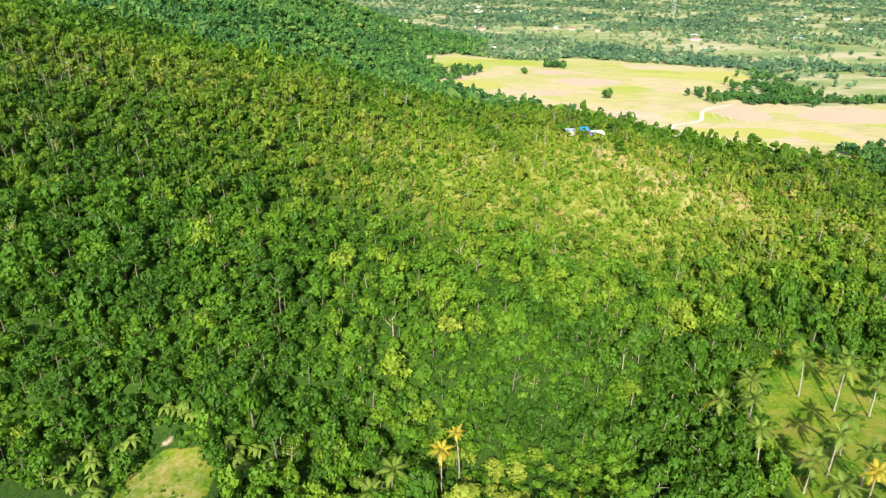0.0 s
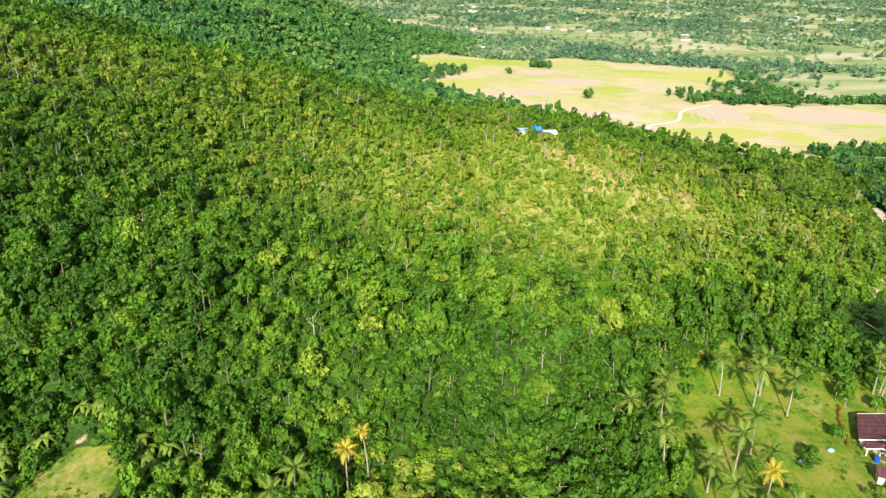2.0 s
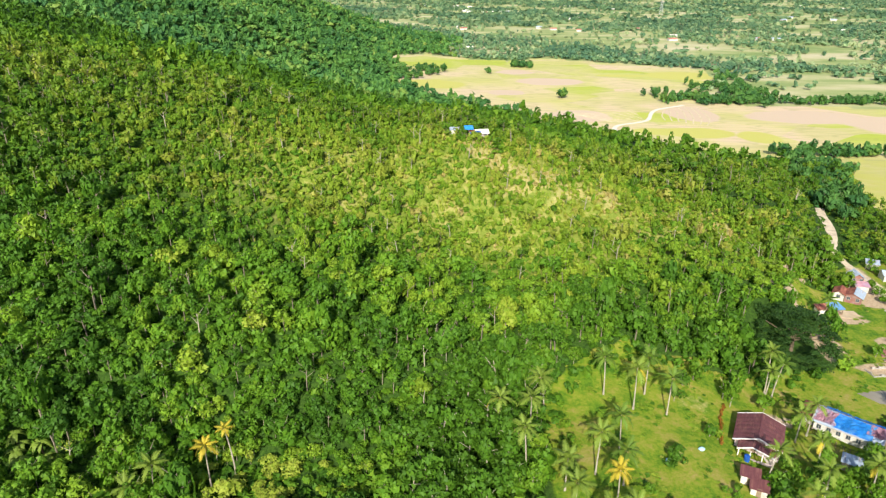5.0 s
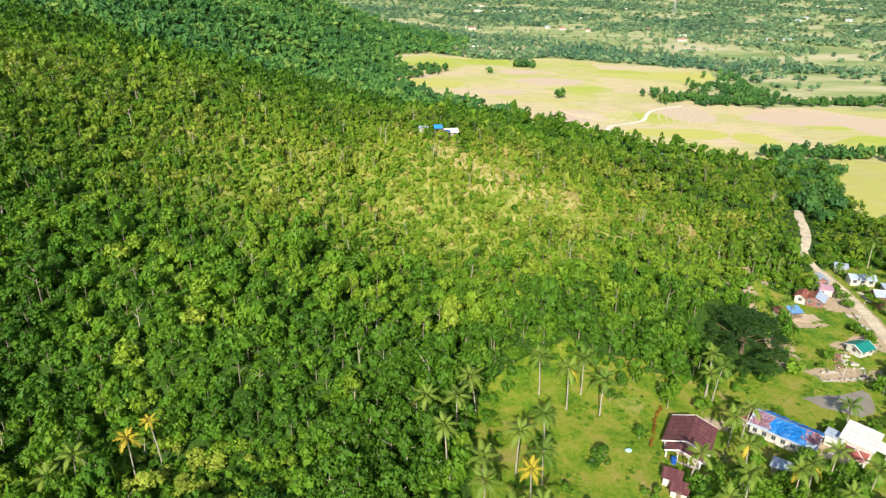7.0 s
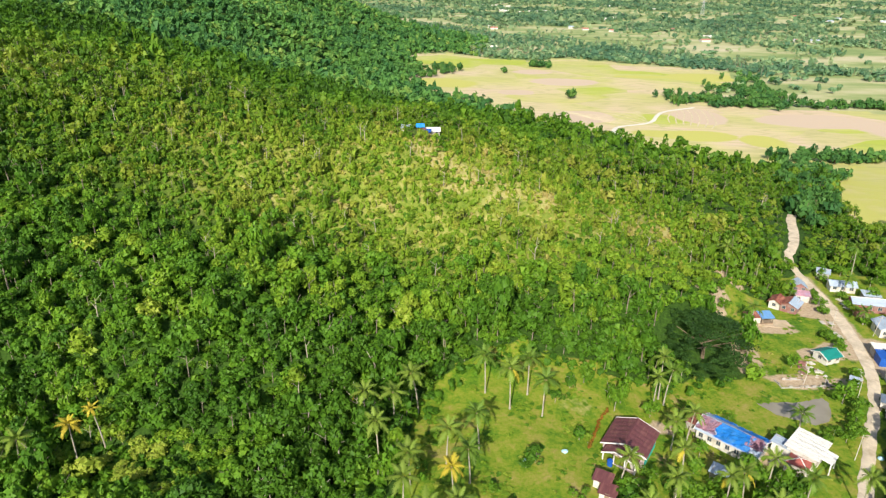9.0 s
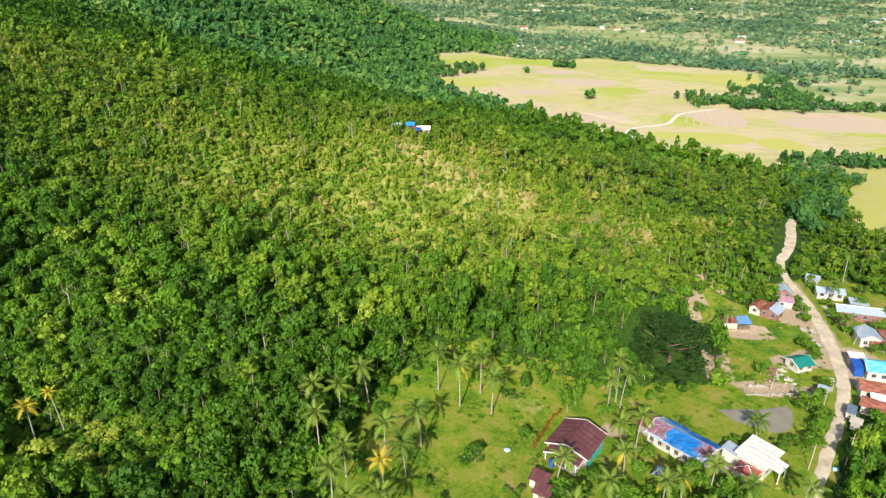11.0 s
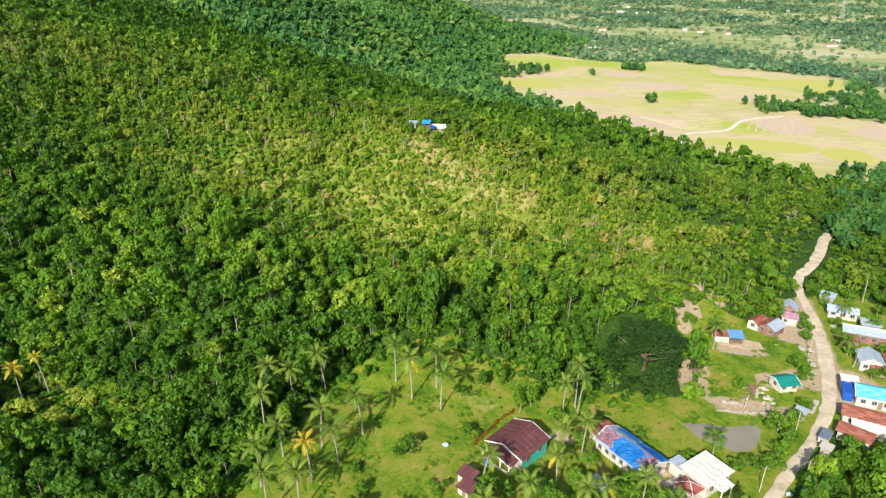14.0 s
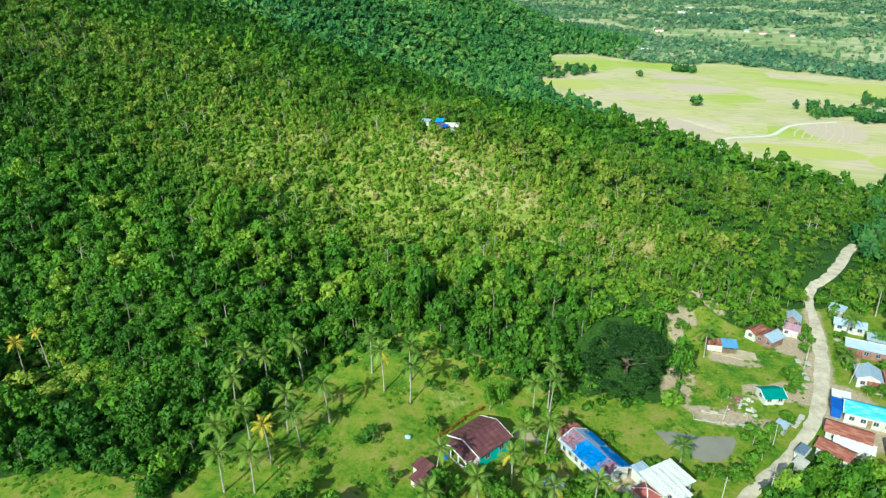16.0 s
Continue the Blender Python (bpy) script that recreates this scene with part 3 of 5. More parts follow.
    for bx, by in BANANA_SPOTS:
        creep |= (np.hypot(x - bx, y - by + 1.2) < 4) & (np.hypot(x - bx, y - by) > 1.3) & ~inside(x, y, GLADE) & (np.hypot(x + 57.6, y - 108.5) > 2.8)
    keep = (~open_ground(x, y) | creep) & (rng.uniform(size=x.shape) < np.where(lz > 0.22, 0.95, 0.92) * (1 - 0.6 * dz)) & (y > np.where((x > -5) & (x < 62), 71, 84) + 0.12 * np.abs(x - 30) * (x < -60)) & (x > -60 - 0.95 * (y - 60))
    x, y, lz = x[keep], y[keep], lz[keep]
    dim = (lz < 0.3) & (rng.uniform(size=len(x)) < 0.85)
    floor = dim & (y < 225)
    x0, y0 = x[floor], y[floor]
    x, y, lz = x[~dim], y[~dim], lz[~dim]
    n = len(x)
    patch = np.sin(x * 0.09 + 3 * np.sin(y * 0.05)) * np.sin(y * 0.11 + 2 * np.sin(x * 0.06))
    size = rng.lognormal(0.12, 0.26, n) * (1.15 - 0.1 * lz)
    tall = rng.lognormal(0.95, 0.3, n) * (1 + 0.15 * lz)
    # the left side's painted shade carries on into the bush tone
    tone = np.clip(0.15 + 0.36 * lz - 0.08 * sstep(30, -70, x) + rng.normal(0, 0.11, n) + 0.12 * patch + 0.25 * (rng.uniform(size=n) > 0.95) * lz, 0, 0.9)
    tree_field("undergrowth", "green and yellowish bushes and saplings under the trees", x, y, rng, BUSH, size, tall, np.zeros(n), tone, LEAF, False)
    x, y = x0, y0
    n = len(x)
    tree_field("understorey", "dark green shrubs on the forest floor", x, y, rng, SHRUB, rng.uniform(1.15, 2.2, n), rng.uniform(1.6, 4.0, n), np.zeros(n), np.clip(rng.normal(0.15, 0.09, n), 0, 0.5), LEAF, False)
    x, y = jitter_grid(-60, 180, 150, 250, 1.75, rng)
    lz, dz = light_zone(x, y), dry_zone(x, y)
    keep = ~open_ground(x, y) & (rng.uniform(size=x.shape) < sstep(0.2, 0.65, lz) * 0.72 + 0.3 * dz)
    x, y, lz = x[keep], y[keep], lz[keep]
    n = len(x)
    patch = np.sin(x * 0.09 + 3 * np.sin(y * 0.05)) * np.sin(y * 0.11 + 2 * np.sin(x * 0.06))
    tree_field("hill_scrub", "fine yellow-green scrub on the sunny slope", x, y, rng, SAPLING, rng.lognormal(-0.35, 0.25, n), rng.lognormal(0.7, 0.35, n), np.zeros(n),
               np.clip(0.45 + 0.1 * lz + 0.35 * dry_zone(x, y) + rng.normal(0, 0.12, n) + 0.1 * patch, 0, 0.95), LEAF, False)
    # weeds and tussocks on the open ground
    x, y = rng.uniform(-70, 185, 26000), rng.uniform(66, 186, 26000)
    keep = (inside(x, y, MEADOW) | inside(x, y, GLADE) | inside(x, y, GLADE_B)) & (dist_line(x, y, ROAD) > 3) & (np.sin(x * 0.35 + 2 * np.sin(y * 0.21)) * np.sin(y * 0.3 + 1.7 * np.sin(x * 0.17)) + rng.normal(0, 0.35, len(x)) > 0.35) & ~inside(x, y, POND)
    x, y = x[keep], y[keep]
    n = len(x)
    tree_field("weeds", "low green weeds and tussocks on the meadow", x, y, rng, TINY, rng.uniform(0.25, 0.8, n), rng.uniform(0.12, 0.45, n), np.zeros(n), np.clip(rng.normal(0.42, 0.14, n), 0.1, 0.8), LEAF, False)
    # pale, half-bare trees standing out of the canopy
    x, y = rng.uniform(-150, 190, 150), rng.uniform(98, 262, 150)
    ok = ~open_ground(x, y)
    x, y = x[ok], y[ok]
    n = len(x)
    tree_field("pale_trees", "pale-stemmed half-bare trees rising from the canopy", x, y, rng, SPARSE, rng.uniform(1.4, 2.4, n), rng.uniform(3, 4.6, n), rng.uniform(2.0, 4.2, n),
               rng.uniform(0.35, 0.8, n), LEAF, bark=BARK, thick=1.25)
    # farther hillsides
    x, y = jitter_grid(-560, 260, 345, 1150, 7.0, rng)
    g = height(x, y)
    keep = ~open_ground(x, y) & ((g > -13) | (y < 640)) & (x < 240 - (y - 345) * 0.1) & (x > -130 - 0.48 * y)
    x, y = x[keep], y[keep]
    n = len(x)
    c = y < 480
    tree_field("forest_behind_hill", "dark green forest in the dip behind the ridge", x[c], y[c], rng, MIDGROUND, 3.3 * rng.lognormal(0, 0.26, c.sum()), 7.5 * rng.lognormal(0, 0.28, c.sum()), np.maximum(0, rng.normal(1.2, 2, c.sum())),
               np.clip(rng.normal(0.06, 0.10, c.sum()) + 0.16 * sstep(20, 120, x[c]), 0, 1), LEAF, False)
    x, y = x[~c], y[~c]
    n = len(x)
    tree_field("forest_far_hills", "dark green forest on the farther hills", x, y, rng, FAR, 3.5 * rng.lognormal(0, 0.25, n), 7.5 * rng.lognormal(0, 0.3, n),
               np.maximum(0, rng.normal(1.5, 2.5, n)), np.clip(rng.normal(0.28, 0.17, n) + 0.2 * np.sin(x * 0.03 + 2 * np.sin(y * 0.02)) * np.sin(y * 0.035), 0, 1), FAR_LEAF, False)
    # trees of the plain: belts and clumps between pale plots
    x, y = jitter_grid(-260, 1500, 640, 1500, 9.0, rng)
    x2, y2 = jitter_grid(-600, 2300, 1500, 3000, 15.0, rng)
    x, y = np.concatenate([x, x2]), np.concatenate([y, y2])
    s = 0.5 * np.sin(x * 0.013 + 2.1 * np.sin(y * 0.006)) + 0.45 * np.sin(y * 0.021 + 3.1 * np.sin(x * 0.012)) + 0.5 * np.sin(y * 0.0071 + x * 0.005 + 1.0) + 0.4 * np.sin(x * 0.041 + 1.5 * np.sin(y * 0.017))
    belt = dist_line(x, y, [(15, 915), (120, 868), (175, 905), (250, 860), (360, 800), (520, 770), (800, 760)]) < 26
    dens = np.clip(0.42 + 0.72 * s, 0.05, 0.96) * np.where((y < 780) & (x < 520), 0.25, 1)
    keep = ((rng.uniform(size=x.shape) < dens) | belt) & ~inside(x, y, PADDIES) & (x < 120 + 0.75 * y) & (x > -0.42 * y) & (height(x, y) < -12)
    x, y, s = x[keep], y[keep], s[keep]
    n = len(x)
    k = np.where(y > 1500, 1.5, 1.0)
    size, tall = 3.9 * rng.lognormal(0, 0.3, n) * k, 7.4 * rng.lognormal(0, 0.28, n) * k ** 0.5
    tone = np.clip(rng.normal(0.42, 0.22, n) - 0.26 * s + 0.12 * np.sin(x * 0.02 + y * 0.013), 0, 1)
    c = y < 1250
    tree_field("plain_groves", "groves of mixed green trees beyond the rice fields", x[c], y[c], rng, FAR, size[c], tall[c], rng.uniform(0, 1.5, c.sum()), tone[c], HAZED_LEAF, False)
    c = ~c
    tree_field("plain_trees", "belts and clumps of trees across the far plain", x[c], y[c], rng, TINY, size[c], tall[c], rng.uniform(0, 1.5, c.sum()), tone[c], HAZED_LEAF, False)
    # slim palms and tall trees rising out of the groves
    c = rng.uniform(size=n) < np.where(y < 1250, 0.07, 0.03)
    m = int(c.sum())
    tree_field("grove_palms", "slim tall trees rising above the groves", x[c] + 3, y[c], rng, TINY, rng.uniform(1.6, 2.6, m), rng.uniform(3, 5, m), rng.uniform(7, 12, m), rng.uniform(0.3, 0.9, m), HAZED_LEAF, bark=GREY_BARK)
    # clumps standing in and beside the paddies: x, y, spread, count
    px, py = [], []
    for cx, cy, sx, sy, c in [(258, 588, 22, 16, 34), (292, 575, 24, 14, 36), (318, 612, 20, 40, 62), (300, 650, 16, 20, 22), (338, 700, 16, 30, 24), (146, 594, 3, 3, 3), (92, 742, 2, 2, 2), (345, 566, 22, 7, 16), (400, 572, 26, 8, 30), (470, 580, 40, 12, 44), (238, 612, 10, 8, 8),
                              (134, 800, 14, 9, 26), (20, 745, 20, 24, 34), (-8, 700, 20, 30, 40), (246, 344, 12, 16, 40), (268, 392, 22, 8, 26), (310, 390, 24, 7, 26), (233, 316, 8, 12, 26), (222, 290, 6, 26, 34), (211, 273, 5, 4, 12), (206, 258, 3, 8, 8), (360, 378, 30, 8, 30), (290, 296, 4, 3, 3)]:
        px.append(rng.normal(cx, sx * 0.6, c))
        py.append(rng.normal(cy, sy * 0.6, c))
    x, y = np.concatenate(px), np.concatenate(py)
    ok = dist_line(x, y, FIELD_ROAD) > 6
    x, y = x[ok], y[ok]
    n = len(x)
    tree_field("field_copses", "copses of dark green trees among the rice fields", x, y, rng, MIDDLE, rng.uniform(2.8, 5.0, n), rng.uniform(6, 12, n), rng.uniform(0, 1.2, n),
               np.clip(rng.normal(0.22, 0.15, n), 0, 1), FAR_LEAF, True, DARK_BARK)


forests()


# ---- single trees ----
def thing(name, label, category, at, group=""):
    ob = new(name)
    ob.empty_display_size = 0.2
    ob.matrix_basis = at
    return tagged(ob, label, category, group)


def mesh_part(name, me, parent, label="", at=None):
    ob = new(name, me)
    ob.parent = parent
    if at is not None:
        ob.matrix_basis = at
    return tagged(ob, label) if label else ob


TONES = (0.12, 0.28, 0.48)
CROWNS = {(k, t): tri_mesh("crown", NEAR[k] * 0.5, np.full(len(NEAR[k]), TONES[t]), [LEAF]) for k in range(len(NEAR)) for t in range(3)}
TRUNKS = [tri_mesh("trunk", s, np.zeros(len(s)), [BARK]) for s in STEMS]


def broad_tree(x, y, width, tall, clear, rng, tone=1, label="", group="forest trees at the meadow edge", up=0.0):
    """One broadleaf tree: width across the crown, total height, height of the crown's base."""
    words = ("dark green", "fresh green", "yellow-green")[tone]
    t = thing("broadleaf_tree", label or words + " leafy tree on the forest edge", "tree", pose(*put(x, y, up), 0, 0, rng.uniform(0, 360)), group)
    mesh_part("trunk", TRUNKS[rng.integers(0, len(TRUNKS))], t, at=Matrix.Diagonal((tall * 0.75, tall * 0.75, clear + (tall - clear) * 0.5, 1)))
    mesh_part("crown", CROWNS[int(rng.integers(0, len(NEAR))), tone], t, at=Matrix.Translation((0, 0, clear)) @ Matrix.Diagonal((width, width, tall - clear, 1)))
    return t


def frond_mesh(tone, droop, length=1.0, seed=0):
    """A palm leaf along +x: a curved midrib with leaflets on both sides."""
    rng = np.random.default_rng(seed)
    tris = []
    n = 11

    def rib(u):
        return np.array([length * (u - 0.18 * droop * u * u), 0, length * (0.34 * u - (0.34 + 0.62 * droop) * u * u)])

    for i in range(n):
        u, w = i / n, (i + 1) / n
        a, b = rib(u), rib(w)
        tris += [(a + (0, 0.014, 0), a - (0, 0.014, 0), b - (0, 0.01, 0)), (a + (0, 0.014, 0), b - (0, 0.01, 0), b + (0, 0.01, 0))]
        if u < 0.12:
            continue
        reach = 0.27 * math.sin(math.pi * min(1, 0.16 + u * 0.86)) ** 0.6
        for s in (-1, 1):
            for f in (0.1, 0.55):
                p = a + (b - a) * f
                q = a + (b - a) * min(1.3, f + 0.75)
                tip = p + np.array([0.13 + 0.05 * rng.uniform(), s * reach * rng.uniform(0.85, 1.1), -0.10 - 0.10 * droop * rng.uniform(0.5, 1.3)])
                tris.append((p, q, tip))
    return tri_mesh("frond", np.array(tris), np.full(len(tris), tone), [FROND])


FRONDS = {(t, d): [frond_mesh(t, d, 1.0, k) for k in range(2)] for t in (0.12, 0.34, 0.9) for d in (0.15, 0.55, 1.0)}


def coconut_palm(x, y, tall, rng, tone=0.12, lean=None, span=3.05, label="", up=0.0):
    """A coconut palm: a slim ringed trunk with a bend, a crown of drooping leaves and some nuts."""
    words = {0.12: "green coconut palm with a slim pale trunk", 0.34: "sunlit yellow-green coconut palm with a pale trunk", 0.9: "yellowing coconut palm with golden leaves"}[tone]
    at = pose(*put(x, y, up), 0, 0, rng.uniform(0, 360))
    t = thing("coconut_palm", label or words, "palm tree", at, "coconut palms")
    k = lean if lean is not None else rng.uniform(0.0, 0.13)
    bm = bmesh.new()
    rings, sides = [], 8
    for i in range(13):
        u = i / 12
        r = 0.17 - 0.07 * u + (0.09 * (1 - u * 8) if u < 0.125 else 0) + (0.012 if i % 2 else 0)
        rings.append([bm.verts.new((k * tall * u ** 1.7 + r * math.cos(a), r * math.sin(a), tall * u - (0.3 if i == 0 else 0))) for a in np.arange(sides) * 2 * math.pi / sides])
    for a, b in zip(rings, rings[1:]):
        for i in range(sides):
            bm.faces.new((a[i], a[(i + 1) % sides], b[(i + 1) % sides], b[i]))
    bm.faces.new(rings[-1])
    part("trunk", bm, BARK, t)
    top = Vector((k * tall, 0, tall))
    count = 15
    for i in range(count):
        f = i / count
        d = (0.15, 0.55, 1.0)[min(2, int(f * 3))]
        tilt = -(62 - 78 * f)
        yaw = i * 137.5 + rng.uniform(-12, 12)
        s = span * rng.uniform(0.88, 1.1) * (0.85 if f < 0.25 else 1)
        tn = tone if not (tone == 0.34 and i == 14 and x % 1 > 0.7) else 0.9
        m = Matrix.Translation(top) @ pose(0, 0, 0, 0, tilt + rng.uniform(-6, 6), yaw) @ Matrix.Scale(s, 4)
        mesh_part("frond", FRONDS[tn, d][i % 2], t, at=m)
    bm = bmesh.new()
    for i in range(5):
        a = i * 1.26 + rng.uniform(0, 0.5)
        bmesh.ops.create_icosphere(bm, subdivisions=1, radius=0.15, matrix=Matrix.Translation(top + Vector((0.24 * math.cos(a), 0.24 * math.sin(a), -0.2))))
    part("coconuts", bm, NUT, t, "clustered green-brown coconuts")
    return t


NUT = plain("coconut_husk", (0.22, 0.2, 0.06), 0.7)


def banana_mesh(seed):
    rng = np.random.default_rng(seed)
    tris = []
    for i in range(8):
        a, L = i * 2.4 + rng.uniform(0, 0.5), rng.uniform(1.5, 2.2)
        rise = rng.uniform(0.5, 1.0)
        d, s = np.array([math.cos(a), math.sin(a), 0]), np.array([-math.sin(a), math.cos(a), 0])
        prev = None
        for j in range(6):
            u = j / 5
            c = np.array([0, 0, 1.7]) + d * L * u * 0.8 + np.array([0, 0, L * (rise * u - 1.15 * u * u)])
            w = 0.32 * math.sin(math.pi * min(0.97, 0.08 + u * 0.9)) ** 0.7
            cur = (c + s * w - (0, 0, 0.08), c, c - s * w - (0, 0, 0.08))
            if prev:
                for p, q in ((0, 1), (1, 2)):
                    tris += [(prev[p], prev[q], cur[q]), (prev[p], cur[q], cur[p])]
            prev = cur
    return tri_mesh("leaves", np.array(tris), np.full(len(tris), 0.3), [FROND])


BANANA = [banana_mesh(k) for k in range(3)]


def banana_plant(x, y, s, rng):
    t = thing("banana_plant", "green banana plant with broad arching leaves", "banana plant", pose(*put(x, y), 0, 0, rng.uniform(0, 360)), "banana plants by the clearing")
    bm = bmesh.new()
    bmesh.ops.create_cone(bm, segments=7, radius1=0.16 * s, radius2=0.09 * s, depth=1.9 * s, matrix=Matrix.Translation((0, 0, 0.8 * s)))
    part("stem", bm, DARK_BARK, t)
    mesh_part("leaves", BANANA[int(rng.integers(0, 3))], t, at=Matrix.Scale(s, 4))


def single_plants():
    rng = np.random.default_rng(21)
    # palms on the meadow and at its edge: x, y, height, tone
    for x, y, h, tone in [(78.4, 103, 9.5, 0.12), (84.7, 116.5, 11, 0.34), (91.6, 115.2, 9.5, 0.12), (79.3, 121.4, 9, 0.12), (65.1, 114.3, 10.5, 0.34),
                          (61.1, 106.7, 10.5, 0.34), (54.7, 107.6, 9.5, 0.34), (72.4, 96.6, 9.5, 0.34), (77, 93.8, 8.5, 0.12), (66, 92.6, 8, 0.34), (74.3, 87.9, 9.5, 0.9),
                          (59.4, 97.6, 9.5, 0.34), (65.9, 84.3, 9.5, 0.34), (70.4, 78.7, 9, 0.34), (88.7, 122.1, 9.5, 0.12), (75.6, 80.6, 8.5, 0.34),
                          (-0.3, 95.8, 10.4, 0.9), (3.2, 99.7, 11, 0.9), (-9.5, 92.2, 9, 0.34), (-12.8, 89.8, 7, 0.34), (119.4, 128.9, 10.5, 0.34), (117, 124.2, 9, 0.34),
                          (120.2, 127, 9.5, 0.12), (122, 114.1, 8, 0.34), (148.2, 121.5, 4.5, 0.12), (152.6, 165, 7.5, 0.12), (104.7, 96.3, 8.5, 0.34), (118.2, 111.5, 7.5, 0.34),
                          (114, 92.9, 9, 0.34), (117.9, 102.4, 8, 0.34), (123.7, 94.7, 9, 0.34), (127.7, 97.1, 8.5, 0.34), (133.6, 101, 8.5, 0.34), (139, 97, 9, 0.12), (149, 97, 9, 0.34),
                          (150, 186, 8, 0.34), (189, 189.5, 6, 0.12), (199, 205, 10, 0.12), (186, 171, 4.5, 0.12), (107.7, 86.1, 9, 0.34), (130.1, 89, 9, 0.34)]:
        coconut_palm(x, y, h + rng.uniform(-0.4, 0.4), rng, tone, span=1.7 if y == 99.7 else 2.5 if tone == 0.9 else 2.7 if x > 100 else 3.05)
    for x, y in BANANA_SPOTS:
        banana_plant(x + rng.uniform(-0.5, 0.5), y + rng.uniform(-0.5, 0.5), rng.uniform(1.15, 1.6), rng)
    # small trees and bushes standing free on the meadow and between the houses: x, y, width, height, tone
    free = "trees and bushes round the village"
    for x, y, w, h, tone in [(98.8, 109.5, 3.6, 4.5, 0), (100.5, 109.1, 2.4, 3.6, 2), (89.4, 100.8, 5, 4.4, 0), (87.5, 99.4, 3.2, 3.0, 0), (107.9, 121.3, 4, 7.5, 1), (107.3, 123.7, 4, 8, 1), (109.9, 124.6, 4.2, 8.5, 1),
                             (106.6, 96.1, 6, 7, 1), (109.2, 94.7, 5.5, 7.5, 1), (111.1, 99.8, 4.5, 6, 1), (117.7, 97.3, 5.5, 6.5, 1), (121.2, 105.1, 4.6, 5.5, 1), (115.8, 121.4, 5, 5, 1),
                             (95.9, 93.1, 2.5, 2.2, 1), (98.2, 93.7, 2.4, 2.4, 1), (97.3, 91.1, 2.6, 2.4, 1), (127.4, 139.1, 5, 6, 1), (156.4, 146.5, 3.4, 5.5, 1), (152.9, 143, 2.4, 2.8, 1),
                             (162.2, 132, 5.5, 6.5, 1), (163.8, 128, 5, 6, 1), (161, 124, 5, 5, 1), (159.2, 119.5, 5.6, 5, 1), (156.5, 118, 4, 4, 1), (151.8, 117.5, 4.5, 4, 1), (154.5, 119.5, 4.5, 3.6, 1), (166, 135.5, 4.4, 5.5, 1),
                             (142, 117.6, 4, 3, 1), (143.6, 119.5, 3, 2.4, 1), (133.5, 122.6, 3.4, 2.6, 1), (123.6, 110.3, 4.5, 5.5, 1), (121.3, 117.6, 4, 3.4, 1), (171.6, 161.5, 4.4, 4, 1), (173.4, 157, 4, 4, 1), (171.5, 154.8, 4, 3.6, 1), (169.5, 142.5, 4.6, 4.5, 1),
                             (177, 176, 4.6, 4.5, 1), (178.2, 181, 4.4, 4.6, 1), (178.4, 186, 4, 5, 1), (171.6, 186, 5.5, 4.6, 1), (173, 191, 4.5, 5, 1),
                             (187, 186.5, 4, 4, 1), (186.2, 180, 4, 4, 1), (185.8, 176.5, 4, 4.4, 2), (186.8, 171, 4.4, 4, 1), (194.5, 172, 5.4, 5, 1), (197, 170.5, 5, 5, 1), (191.5, 160.5, 5.4, 5.5, 1), (195, 161, 5, 5, 1), (188.5, 160, 4, 4.5, 1),
                             (182.5, 158.2, 2, 2, 1), (196, 186, 5, 6, 1), (200, 195, 5, 6, 1), (204, 199, 6, 7, 1), (200, 180, 6, 6, 1), (203, 172, 6, 6, 1), (187, 198, 4, 4, 1), (187.5, 202, 4, 4.6, 1), (195, 204, 5, 5.5, 1),
                             (146.5, 170, 4, 5, 1), (148, 178, 4, 6, 1), (150, 188, 5, 6, 1), (155.5, 187.5, 5, 6, 1), (160.5, 188, 5, 6, 1), (166, 191.5, 5, 7, 1), (171, 197, 5, 7, 1), (176, 203, 5, 6, 1), (177, 208, 4.5, 5, 2),
                             (179.6, 208.5, 4.4, 5, 1), (180.5, 206, 4, 4.4, 2), (185.2, 208, 4.2, 4.6, 1), (81.4, 91.8, 3, 2.6, 1), (84.2, 87.1, 3.5, 3, 1), (69.2, 106.1, 3, 3, 1), (66.3, 122, 4, 4, 1), (74.2, 131.1, 4, 5, 1), (94.7, 120.1, 4.5, 4.2, 0), (98.5, 126, 4.6, 6, 0), (102.2, 128.9, 4.5, 6.5, 1)]:
        broad_tree(x, y, w, h, h * 0.12, rng, tone, "leafy green bush or small tree near the village", free)
    # thicket south of the houses and right of the road
    for poly, n in (([(100.9, 75.5), (103.9, 92.3), (112.7, 95.6), (122.6, 102.8), (131, 106), (141, 104), (146, 96), (140, 78)], 46), ([(168, 112), (174, 129), (184, 131), (200, 135), (206, 112), (190, 100), (166, 104)], 60),
                    ([(200, 140), (206, 150), (212, 190), (222, 180), (215, 140)], 24), ([(78.3, 74.2), (86.1, 83.4), (93.5, 80.2), (89.6, 70.6)], 8)):
        a = np.array(poly)
        made = 0
        while made < n:
            x, y = rng.uniform(a[:, 0].min(), a[:, 0].max()), rng.uniform(a[:, 1].min(), a[:, 1].max())
            if inside(np.array([x]), np.array([y]), poly)[0] and dist_line(np.array([x]), np.array([y]), ROAD)[0] > 4.2:
                h = rng.uniform(4.0, 8.5)
                broad_tree(x, y, rng.uniform(4.2, 6.4), h, h * 0.15, rng, int(rng.integers(0, 3) > 0), "leafy green tree in the thicket by the houses", free)
                made += 1


